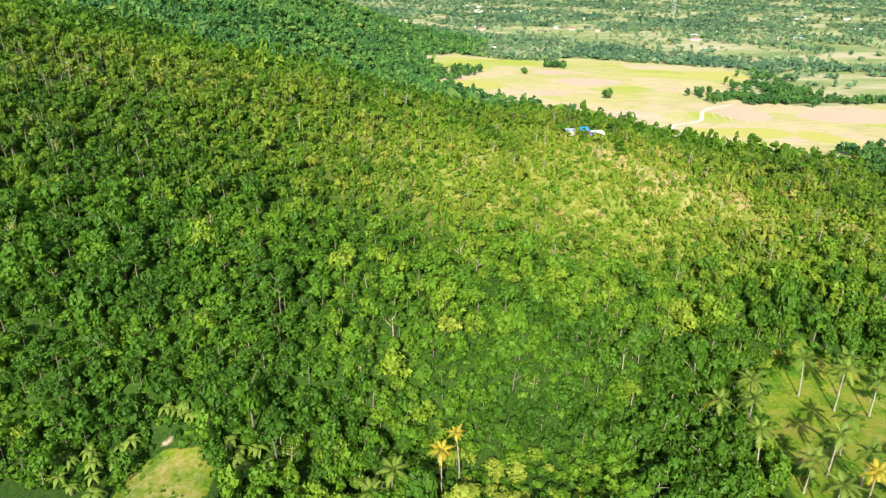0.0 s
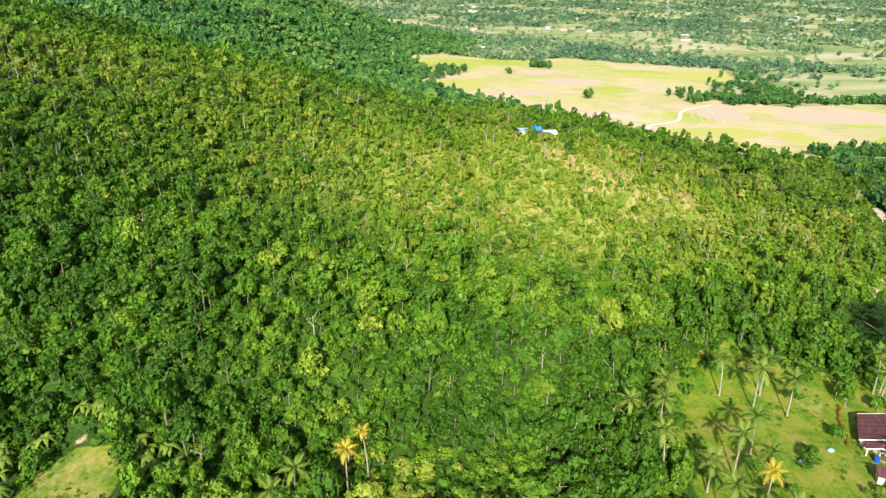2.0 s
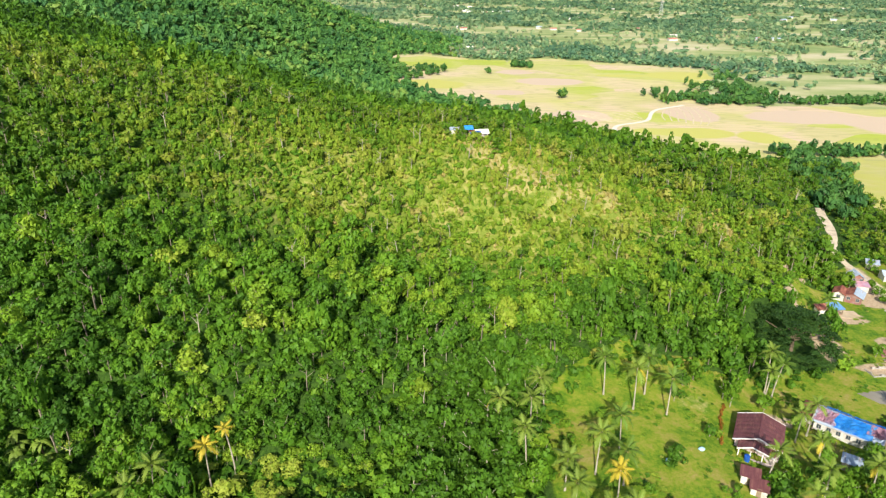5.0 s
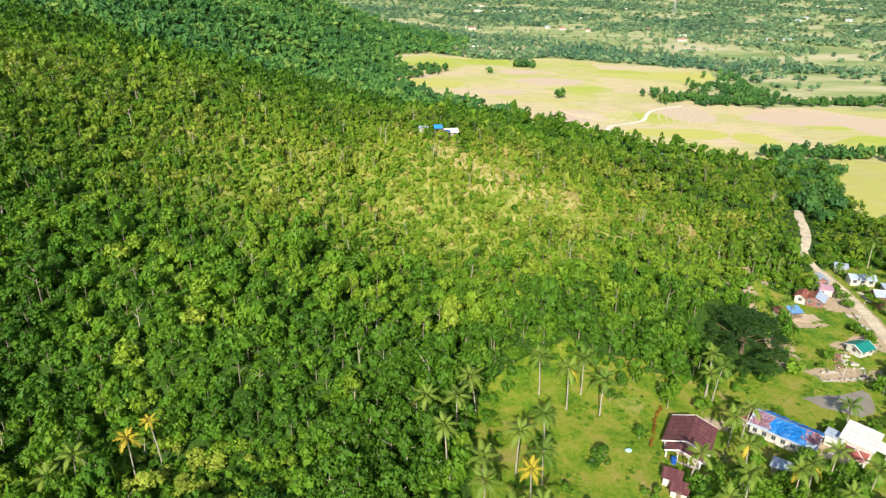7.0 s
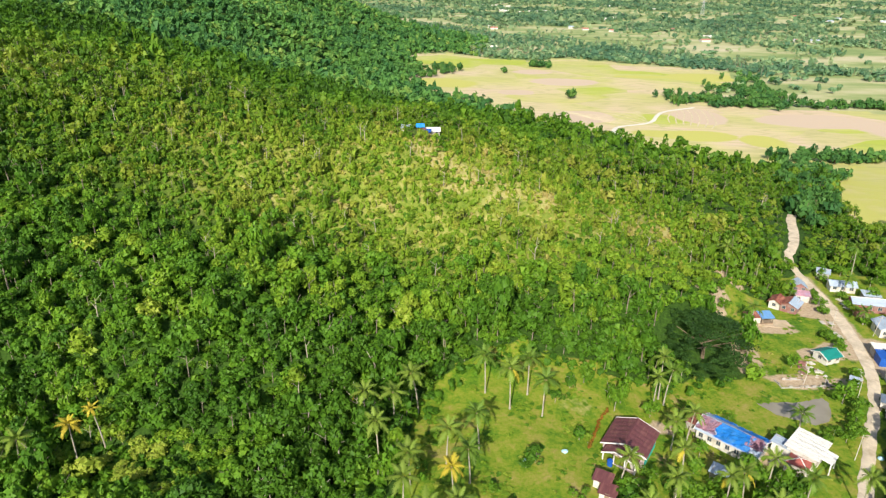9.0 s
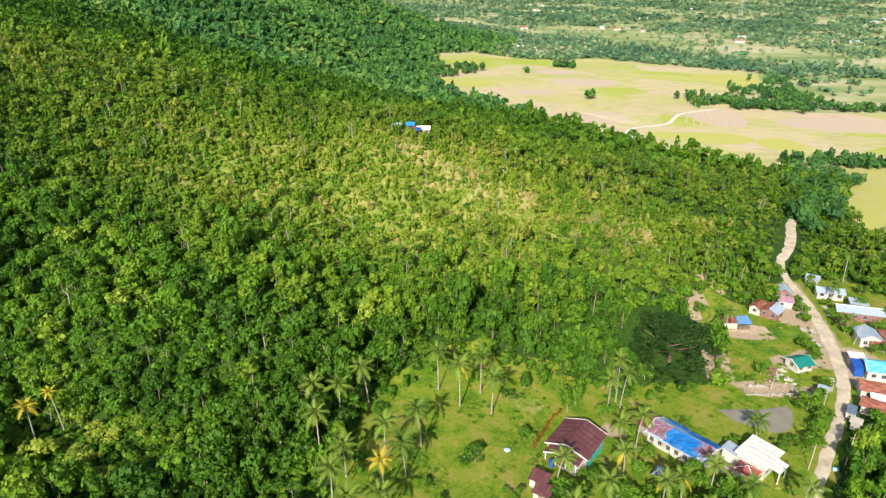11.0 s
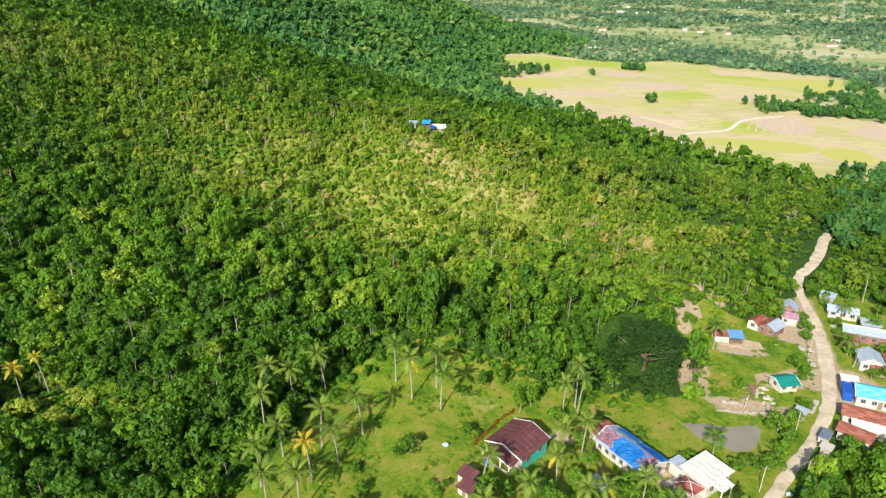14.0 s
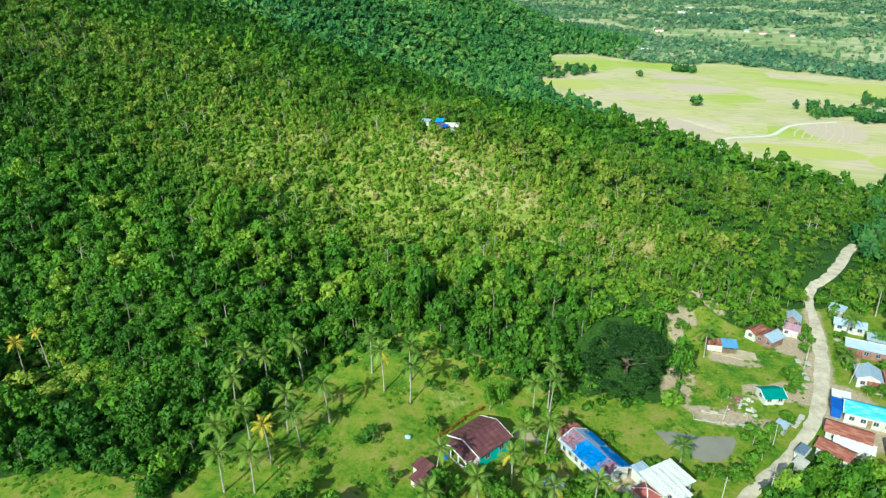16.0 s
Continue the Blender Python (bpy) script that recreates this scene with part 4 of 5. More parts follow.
def rain_tree():
    """The wide dark tree with a layered, flat crown."""
    rng = np.random.default_rng(8)
    t = thing("rain_tree", "wide dark green rain tree with a flat layered crown", "tree", pose(*put(134.6, 147.5)))
    limbs = [stem(rng, 8.0, 0.55, 0.25, 0.04, 7, 0)]
    tris = []
    for i in range(125):                       # flat shelves of leaves, lower towards the rim
        a, u = rng.uniform(0, 6.28), math.sqrt(rng.uniform(0, 1)) if i > 22 else rng.uniform(0, 0.4)
        r = 12.0 * u * (1 + 0.12 * math.sin(3 * a + 1))
        z = 9.6 - 5.6 * u ** 2.2 + rng.uniform(-1.5, 1.0)
        w = rng.uniform(1.7, 3.2)
        c = crown(rng, 9, 24, 0.115, 0.22, 0.7, (0.2, 0.36), 0.2) * np.array([w, w, 1.5])
        tris.append(c + np.array([r * math.cos(a) * 0.9, r * math.sin(a) * 1.3, z]))
    for i in range(9):
        a, r = i * 0.7, rng.uniform(5, 9.5)
        p, q = np.array([0, 0, rng.uniform(3, 5)]), np.array([r * math.cos(a), r * math.sin(a), 7.6])
        w = q - p
        s = np.cross(w, (0, 0, 1.0))
        s /= np.linalg.norm(s)
        n2 = np.cross(w, s)
        n2 /= np.linalg.norm(n2)
        for j in range(4):
            d0, d1 = [math.cos(k) * s + math.sin(k) * n2 for k in (j * 1.571, (j + 1) * 1.571)]
            limbs.append(np.array([(p + d0 * 0.24, p + d1 * 0.24, q + d1 * 0.07), (p + d0 * 0.24, q + d1 * 0.07, q + d0 * 0.07)]))
    mesh_part("trunk", tri_mesh("trunk", np.concatenate(limbs), np.zeros(sum(len(v) for v in limbs)), [DARK_BARK]), t)
    v = np.concatenate(tris)
    mesh_part("crown", tri_mesh("crown", v, np.repeat(rng.uniform(0.0, 0.6, len(tris)), [len(c) for c in tris]), [RAIN_LEAF]), t)


RAIN_LEAF = foliage("rain_tree_leaves", [(0.0, (0.023, 0.066, 0.011)), (1.0, (0.062, 0.14, 0.022))], 0.2)
single_plants()
rain_tree()


def edge_trees():
    rng = np.random.default_rng(31)
    for x, y, w, tall, clear, tone in EDGE_TREES[:110]:
        broad_tree(x, y, w, tall, clear, rng, min(tone, 2))
    rest = EDGE_TREES[110:]
    if rest:
        a = np.array(rest)
        tree_field('forest_margin', 'dense green broadleaf trees at the forest margin', a[:, 0], a[:, 1], rng, NEAR, a[:, 2] / 2, a[:, 3] - a[:, 4], a[:, 4], 0.12 + 0.16 * a[:, 5], LEAF, bark=GREY_BARK)


edge_trees()


# ---- houses ----
def roof_sheet(name, base, rust=None, rough=0.5, amount=0.5, metal=0.0):
    """Painted or bare corrugated sheet with runs of rust along the slope."""
    m, n, l, b = material(name, rough)
    p = n.new("ShaderNodeTexCoord").outputs["Object"]
    mp = n.new("ShaderNodeMapping")
    mp.inputs["Scale"].default_value = (2.2, 0.35, 0.35)
    l.new(p, mp.inputs["Vector"])
    a = noise_tex(n, l, 1.1, 5, 0.65, mp.outputs["Vector"])
    r = ramp(n, [(0.3, tuple(v * 0.82 for v in base)), (0.7, tuple(min(1, v * 1.12) for v in base))])
    l.new(a.outputs["Fac"], r.inputs["Fac"])
    out = r.outputs["Color"]
    if rust:
        k = noise_tex(n, l, 0.9, 6, 0.7, mp.outputs["Vector"])
        f = ramp(n, [(0.62 - amount * 0.3, (0, 0, 0)), (0.75 - amount * 0.3, (1, 1, 1))])
        l.new(k.outputs["Fac"], f.inputs["Fac"])
        out = mix(n, l, f.outputs["Color"], out, rust)
    l.new(out, b.inputs["Base Color"])
    b.inputs["Metallic"].default_value = metal
    w = n.new("ShaderNodeTexWave")
    w.inputs["Scale"].default_value = 4.0
    l.new(p, w.inputs["Vector"])
    bump(n, l, b, w.outputs["Fac"], 0.5, 0.03)
    return m


MAROON = roof_sheet("maroon_roof", (0.15, 0.055, 0.06), (0.21, 0.09, 0.08), 0.5, 0.4)
RUSTY = roof_sheet("rusty_roof", (0.25, 0.08, 0.06), (0.40, 0.17, 0.11), 0.8, 0.5)
GREY_ROOF = roof_sheet("grey_blue_roof", (0.42, 0.5, 0.6), (0.45, 0.27, 0.2), 0.45, 0.2)
WHITE_ROOF = roof_sheet("white_roof", (0.82, 0.78, 0.70), None, 0.5)
TEAL_ROOF = roof_sheet("green_roof", (0.015, 0.23, 0.19), None, 0.45)
CYAN_ROOF = roof_sheet("cyan_roof", (0.10, 0.50, 0.68), (0.35, 0.6, 0.7), 0.45, 0.4)
BLUE_ROOF = roof_sheet("blue_roof", (0.16, 0.34, 0.62), None, 0.5)
TARP = plain("blue_tarpaulin", (0.03, 0.30, 0.80), 0.45, 0, 0.25, 0.7, (0.16, 0.42, 0.78), 0.08)
TARP_PINK = plain("faded_pink_tarpaulin", (0.50, 0.27, 0.33), 0.6, 0, 0.3, 0.8, (0.36, 0.34, 0.52), 0.08)
NAVY = plain("dark_blue_sheet", (0.02, 0.10, 0.42), 0.5, 0, 0.2, 1.0)
WHITE_WALL = plain("white_wall", (0.64, 0.61, 0.56), 0.85, 0, 0.12, 0.8, (0.42, 0.37, 0.31))
PINK_WALL = plain("pinkish_wall", (0.55, 0.44, 0.42), 0.85, 0, 0.2, 0.8, (0.36, 0.3, 0.3))
TEAL_WALL = plain("turquoise_wall", (0.06, 0.52, 0.42), 0.8, 0, 0.12, 0.8)
SKY_WALL = plain("pale_blue_wall", (0.42, 0.66, 0.76), 0.8, 0, 0.12, 0.8)
BRICK_WALL = plain("reddish_wall", (0.28, 0.13, 0.11), 0.85, 0, 0.25, 1.2, (0.3, 0.22, 0.2))
GREY_WALL = plain("bare_block_wall", (0.40, 0.37, 0.34), 0.9, 0, 0.2, 1.2, (0.3, 0.25, 0.2))
CONCRETE = plain("pale_concrete", (0.55, 0.50, 0.44), 0.9, 0, 0.15, 0.6, (0.42, 0.36, 0.28))
TRIM = plain("white_trim", (0.78, 0.74, 0.70), 0.7, 0, 0.1, 1.0)
WOOD = plain("grey_wood", (0.26, 0.19, 0.13), 0.9, 0, 0.3, 1.5)
DARK = plain("dark_opening", (0.03, 0.03, 0.035), 0.4, 0, 0.2, 1.0)
FRAME = plain("weathered_frame", (0.42, 0.38, 0.33), 0.8, 0, 0.15, 1.0)
GLASS = plain("window_glass", (0.05, 0.07, 0.09), 0.1, 0, 0.1, 1.0)


def box(bm, x0, x1, y0, y1, z0, z1):
    vs = [bm.verts.new((x, y, z)) for z in (z0, z1) for x, y in ((x0, y0), (x1, y0), (x1, y1), (x0, y1))]
    for f in ((3, 2, 1, 0), (4, 5, 6, 7), (0, 1, 5, 4), (1, 2, 6, 5), (2, 3, 7, 6), (3, 0, 4, 7)):
        bm.faces.new([vs[i] for i in f])


def slab(a, b, c, d, thick, waves=0):
    """A sheet with corners a, b (low edge), c, d (high edge), thickness below; waves: ribs along the slope."""
    bm = bmesh.new()
    a, b, c, d = (Vector(v) for v in (a, b, c, d))
    up = (b - a).cross(d - a).normalized()
    n = max(1, waves)
    rows = []
    for i in range(n + 1):
        u = i / n
        lift = up * (0.05 if waves and i % 2 else 0)
        lo, hi = a.lerp(b, u) + lift, d.lerp(c, u) + lift
        rows.append([bm.verts.new(v) for v in (lo, hi, hi - up * thick, lo - up * thick)])
    for p, q in zip(rows, rows[1:]):
        for i in range(4):
            bm.faces.new((p[i], q[i], q[(i + 1) % 4], p[(i + 1) % 4]))
    bm.faces.new(rows[0])
    bm.faces.new(rows[-1][::-1])
    return bm


def window(parent, side, along, z, w, h, wd, ln, mat=GLASS):
    """A window on one side of a house: 0 front (-y), 1 right (+x), 2 back, 3 left."""
    m = {0: pose(along, -ln / 2, z), 1: pose(wd / 2, along, z, 0, 0, 90), 2: pose(along, ln / 2, z, 0, 0, 180), 3: pose(-wd / 2, along, z, 0, 0, -90)}[side]
    bm = bmesh.new()
    for a in ((-w / 2 - 0.08, w / 2 + 0.08, h, h + 0.08), (-w / 2 - 0.08, w / 2 + 0.08, -0.08, 0), (-w / 2 - 0.08, -w / 2, 0, h), (w / 2, w / 2 + 0.08, 0, h), (-0.03, 0.03, 0, h)):
        box(bm, a[0], a[1], -0.07, 0.03, a[2], a[3])
    f = part("window", bm, FRAME, parent, at=m)
    bm = bmesh.new()
    box(bm, -w / 2, w / 2, -0.025, 0.02, 0, h)
    part("pane", bm, mat, f, "dark window pane")


def door(parent, side, along, w, h, wd, ln):
    m = {0: pose(along, -ln / 2, 0), 1: pose(wd / 2, along, 0, 0, 0, 90), 2: pose(along, ln / 2, 0, 0, 0, 180), 3: pose(-wd / 2, along, 0, 0, 0, -90)}[side]
    bm = bmesh.new()
    box(bm, -w / 2, w / 2, -0.05, 0.03, 0.02, h)
    part("door", bm, WOOD, parent, "weathered wooden door", m)


def walls(parent, wd, ln, h, mat, front=None, right=None, gable=0.0, axis_y=True, left=None):
    """Four walls with thickness, gable ends raised by `gable` under a ridge along y (or x)."""
    t = 0.15
    for k, (x0, x1, y0, y1) in enumerate(((-wd / 2, wd / 2, -ln / 2, -ln / 2 + t), (wd / 2 - t, wd / 2, -ln / 2 + t, ln / 2 - t), (-wd / 2, wd / 2, ln / 2 - t, ln / 2), (-wd / 2, -wd / 2 + t, -ln / 2 + t, ln / 2 - t))):
        bm = bmesh.new()
        box(bm, x0, x1, y0, y1, -1.2, h)
        if gable and (k % 2 == 0) == axis_y:
            if axis_y:
                pts = [(x0, h), (x1, h), (0, h + gable)]
                f = [bm.verts.new((x, y, z)) for y in (y0, y1) for x, z in pts]
            else:
                pts = [(y0, h), (y1, h), ((y0 + y1) / 2, h + gable)]
                f = [bm.verts.new((x, y, z)) for x in (x0, x1) for y, z in pts]
            for idx in ((0, 1, 2), (5, 4, 3), (0, 3, 4, 1), (1, 4, 5, 2), (2, 5, 3, 0)):
                bm.faces.new([f[i] for i in idx])
        use = (front if k == 0 and front else right if k == 1 and right else left if k == 3 and left else mat)
        part("wall", bm, use, parent)


def gable_roof(parent, wd, ln, h, rise, mat, over=0.5, mats=None, trim=True, ribs=True, axis_y=True):
    """Two pitched sheets, a ridge cap and fascia boards; the ridge runs along y (or x)."""
    turn = Matrix.Identity(4) if axis_y else pose(0, 0, 0, 0, 0, 90)
    if not axis_y:
        wd, ln = ln, wd
    drop = rise * over / (wd / 2)
    y0, y1 = -ln / 2 - over, ln / 2 + over
    z0, z1 = h - drop + 0.1, h + rise + 0.1
    for i, s in enumerate((-1, 1)):
        a, b = (s * (wd / 2 + over), y0, z0), (s * (wd / 2 + over), y1, z0)
        c, d = (s * 0.02, y1, z1), (s * 0.02, y0, z1)
        bm = slab(a, b, c, d, 0.06, int(ln * 1.6) if ribs else 0) if s > 0 else slab(b, a, d, c, 0.06, int(ln * 1.6) if ribs else 0)
        sheet = part("roof_sheet", bm, (mats or (mat, mat))[i], parent, at=turn.copy())
        if trim:
            for y in (y0, y1):
                p, q = Vector((s * (wd / 2 + over), y, z0)), Vector((0, y, z1))
                bm = bmesh.new()
                ring = [bm.verts.new(v + Vector((0, dy, dz))) for v in (p, q) for dy, dz in ((-0.06, -0.16), (0.06, -0.16), (0.06, 0.1), (-0.06, 0.1))]
                for f in ((0, 1, 2, 3), (7, 6, 5, 4), (0, 4, 5, 1), (1, 5, 6, 2), (2, 6, 7, 3), (3, 7, 4, 0)):
                    bm.faces.new([ring[i2] for i2 in f])
                part("fascia", bm, TRIM, sheet, "pale fascia board")
    bm = bmesh.new()
    box(bm, -0.16, 0.16, y0, y1, z1 - 0.02, z1 + 0.06)
    part("ridge_cap", bm, mat, parent, at=turn.copy())


def shed_roof(parent, wd, ln, z_front, z_back, mat, over=0.35, name="roof_sheet", cx=0.0, cy=0.0, label=""):
    a, b = (cx - wd / 2 - over, cy - ln / 2 - over, z_front), (cx + wd / 2 + over, cy - ln / 2 - over, z_front)
    c, d = (cx + wd / 2 + over, cy + ln / 2 + over, z_back), (cx - wd / 2 - over, cy + ln / 2 + over, z_back)
    return part(name, slab(a, b, c, d, 0.06, int(wd * 1.6)), mat, parent, label)


def post(parent, x, y, h, r=0.08, mat=WOOD, name="post"):
    bm = bmesh.new()
    box(bm, x - r, x + r, y - r, y + r, -0.3, h)
    part(name, bm, mat, parent)


def house(name, label, x, y, rot, wd, ln, h, rise, roof, wall, axis_y=True, windows=(), door_at=None, mats=None, front=None, right=None, trim=True, over=0.5, category="house", left=None):
    t = thing(name, label, category, pose(*put(x, y), 0, 0, rot))
    walls(t, wd, ln, h, wall, front, right, rise, axis_y, left)
    gable_roof(t, wd, ln, h, rise, roof, over, mats, trim, True, axis_y)
    for side, along, w, hh in windows:
        window(t, side, along, 1.0, w, hh, wd, ln)
    if door_at:
        door(t, door_at[0], door_at[1], 0.9, 2.0, wd, ln)
    return t


def shed(name, label, x, y, rot, wd, ln, zf, zb, roof, wall, windows=(), door_at=None, open_front=False, category="shed", over=0.35):
    t = thing(name, label, category, pose(*put(x, y), 0, 0, rot))
    if open_front:
        for sx in (-1, 1):
            post(t, sx * (wd / 2 - 0.1), -ln / 2 + 0.1, zf - 0.05)
            post(t, sx * (wd / 2 - 0.1), ln / 2 - 0.1, zb - 0.05)
    else:
        walls(t, wd, ln, min(zf, zb) - 0.1, wall)
    shed_roof(t, wd, ln, zf, zb, roof, over)
    for side, along, w, hh in windows:
        window(t, side, along, 0.9, w, hh, wd, ln)
    if door_at:
        door(t, door_at[0], door_at[1], 0.85, 1.95, wd, ln)
    return t


def village():
    # the maroon-roofed house by the meadow
    t = house("farmhouse", "one-storey house with maroon metal roof and turquoise side wall", 109.2, 109.8, -28, 8.4, 8.6, 2.9, 1.5, MAROON, PINK_WALL, right=TEAL_WALL,
              windows=[(1, -2, 1.2, 1.1), (1, 2, 1.2, 1.1), (0, 2.2, 1.2, 1.1)], door_at=(0, -0.6))
    # front wing with its own lower gable
    for s, a, b in ((1, (-0.9, 3.9), (3.7, 2.55)), (-1, (-0.9, 3.9), (-3.6, 2.8))):
        lo, hi = [(b[0], -4.6, b[1]), (b[0], -7.4, b[1])], [(a[0], -7.4, a[1]), (a[0], -4.6, a[1])]
        bm = slab(lo[1], lo[0], hi[1], hi[0], 0.06, 5) if s > 0 else slab(lo[0], lo[1], hi[0], hi[1], 0.06, 5)
        sheet = part("porch_roof", bm, MAROON, t)
        bm = bmesh.new()
        p, q = Vector((b[0], -7.42, b[1])), Vector((a[0], -7.42, a[1]))
        ring = [bm.verts.new(v + Vector((0, dy, dz))) for v in (p, q) for dy, dz in ((-0.06, -0.16), (0.06, -0.16), (0.06, 0.1), (-0.06, 0.1))]
        for f in ((0, 1, 2, 3), (7, 6, 5, 4), (0, 4, 5, 1), (1, 5, 6, 2), (2, 6, 7, 3), (3, 7, 4, 0)):
            bm.faces.new([ring[i] for i in f])
        part("fascia", bm, TRIM, sheet, "pale fascia board")
    for x in (-3.2, -1, 1.2, 3.3):
        post(t, x, -7.1, 2.7, 0.11, TRIM, "porch_post")
    bm = bmesh.new()
    box(bm, -3.4, 3.4, -7.2, -4.2, -1.0, 0.12)
    part("porch_floor", bm, CONCRETE, t)
    bm = bmesh.new()
    box(bm, -3.3, 3.4, -7.15, -7.03, 0.12, 0.9)
    part("porch_rail", bm, PINK_WALL, t)
    tank = thing("water_drum", "blue plastic water drum beside the house", "drum", pose(*put(104.2, 103.5)))
    bm = bmesh.new()
    bmesh.ops.create_cone(bm, cap_ends=True, segments=14, radius1=0.55, radius2=0.55, depth=1.3, matrix=Matrix.Translation((0, 0, 0.6)))
    part("drum", bm, NAVY, tank)
    bm = bmesh.new()
    bmesh.ops.create_cone(bm, cap_ends=True, segments=14, radius1=0.58, radius2=0.4, depth=0.12, matrix=Matrix.Translation((0, 0, 1.3)))
    part("lid", bm, NAVY, tank)
    shed("outhouse", "small shed with rusty maroon roof", 101.8, 97.0, -25, 3.0, 2.2, 2.2, 2.7, MAROON, WHITE_WALL, door_at=(0, 0))
    shed("outhouse", "small shed with rusty maroon roof", 102.4, 94.2, -25, 2.8, 2.2, 1.8, 2.4, MAROON, WHITE_WALL, door_at=(0, 0))
    # hedge of rust-coloured plants behind it
    rng = np.random.default_rng(4)
    hedge, line = [], [(100.7, 107.5), (102.6, 112.7), (104.3, 117.3), (106.6, 121.4)]
    for k in range(46):
        u = k / 45 * 2.999
        i = int(u)
        p = np.array(line[i]) + (np.array(line[i + 1]) - np.array(line[i])) * (u - i)
        hedge.append(crown(rng, 3, 14, 0.16, 0.7, 0.5, (0.3, 0.5)) * np.array([0.55, 0.55, 0.62]) + np.array([p[0] + rng.uniform(-0.2, 0.2), p[1] + rng.uniform(-0.2, 0.2), float(height(p[0], p[1]))]))
    v = np.concatenate(hedge)
    ob = tagged(new("hedge", tri_mesh("hedge", v, rng.uniform(0, 0.8, len(v)), [HEDGE_LEAF])), "low hedge with rust-orange leaves", "hedge")
    # long house under blue tarpaulins
    t = thing("tarpaulin_house", "long white house with blue tarpaulins over its roof", "house", pose(*put(131.6, 115.2), 0, 0, -41))
    walls(t, 12.5, 6.6, 2.7, WHITE_WALL, gable=1.5, axis_y=False)
    gable_roof(t, 12.5, 6.6, 2.7, 1.5, GREY_ROOF, 0.5, (GREY_ROOF, GREY_ROOF), True, True, False)
    for k in range(6):
        window(t, 0, -5.2 + k * 1.9, 1.0, 0.8, 1.0, 12.5, 6.6)
    for k in (-1.6, 1.2):
        window(t, 1, k, 1.0, 0.8, 1.0, 12.5, 6.6)
    door(t, 0, 5.3, 0.9, 2.0, 12.5, 6.6)
    for name, x0, x1, u0, u1, side, mat, lift in (("tarpaulin", -2.6, 4.6, 0.03, 0.98, -1, TARP, 0.1), ("tarpaulin", -5.2, -0.4, -0.02, 0.55, 1, TARP, 0.12), ("tarpaulin", -6.4, -2.7, 0.1, 0.95, -1, TARP_PINK, 0.11), ("tarpaulin", 3.6, 6.6, 0.35, 1.02, -1, TARP_PINK, 0.15), ("tarpaulin", 0, 6.4, 0.02, 0.8, 1, TARP, 0.1)):
        part(name, cloth(x0, x1, u0, u1, side, 3.8, 1.5 * 3.8 / 3.3, 4.3, lift), mat, t, "blue tarpaulin sheet" if mat == TARP else "faded pink tarpaulin sheet")
    shed("lean_to", "lean-to shed with rusted brown sheets at the house end", 126, 120.3, -41, 3.6, 4.6, 2.4, 2.9, RUSTY, GREY_WALL)
    # white-roofed house with a red porch
    t = thing("white_roofed_house", "house with a large low white roof and red porch", "house", pose(*put(145.7, 112.4), 0, 0, 48))
    walls(t, 7.0, 5.6, 3.05, WHITE_WALL)
    for k in (-2.0, 0.3, 2.2):
        window(t, 0, k, 1.2, 1.0, 1.0, 7.0, 5.6)
    shed_roof(t, 7.2, 5.8, 3.3, 3.65, WHITE_ROOF, 0.45)
    shed_roof(t, 3.4, 2.2, 3.1, 3.4, WHITE_ROOF, 0.2, "lower_roof", -0.9, -4.2)
    for s in (-2.4, 0.6):
        post(t, s, -5.2, 3.0, 0.1, TRIM)
    hip_roof(t, -5.5, -0.4, 3.6, 4.4, 2.4, 1.0, RUST_RED)
    for s in (-2.4, 1.6):
        post(t, -7.1, s, 2.4, 0.1, TRIM)
    bm = bmesh.new()
    box(bm, -7.2, -3.5, -2.5, 1.7, -0.3, 0.15)
    part("porch_floor", bm, CONCRETE, t)
    shed("side_shed", "small shed with pale blue-grey sheet roof", 141.3, 113.6, 48, 2.6, 3.4, 2.5, 2.8, GREY_ROOF, WHITE_WALL)
    shed("garden_shed", "small shed with grey-white sheet roof under the palms", 125.8, 104.1, -35, 3.2, 2.4, 2.2, 2.6, GREY_ROOF, GREY_WALL, door_at=(0, 0))
    # green-roofed house with building rubble
    house("green_roofed_house", "small white house with a dark green metal roof", 166.9, 151, 24, 4.5, 4.2, 2.1, 0.9, TEAL_ROOF, WHITE_WALL, windows=[(0, -1.3, 0.9, 0.9), (0, 1.3, 0.9, 0.9), (3, 0, 0.9, 0.9)], door_at=(1, 0), axis_y=False)
    # open hut on a concrete pad
    t = shed("blue_roofed_hut", "open hut with a pale blue sheet roof", 158.6, 170.4, 8, 3.2, 3.0, 2.1, 2.7, BLUE_ROOF, WOOD, open_front=True)
    bm = bmesh.new()
    box(bm, -1.7, 1.7, -1.6, 1.6, 0, 0.5)
    part("bench", bm, WOOD, t)
    shed("lean_to", "lean-to with dark rusty sheets and white front", 154.9, 170.2, 8, 3.9, 2.4, 1.9, 2.4, RUSTY, WHITE_WALL)
    # houses up the road
    house("red_roofed_house", "house roofed with rusty red sheets", 165.6, 180.6, -38, 3.0, 4.6, 2.3, 0.8, RUSTY, WHITE_WALL, windows=[(0, 0, 0.9, 0.9)], trim=False)
    house("grey_roofed_house", "house with patched grey and rust-red roof", 169, 178.6, -38, 4.4, 5.2, 2.4, 0.9, GREY_ROOF, BRICK_WALL, mats=(RUSTY, GREY_ROOF), windows=[(0, -1.2, 0.9, 0.9), (0, 1.2, 0.9, 0.9)], trim=False)
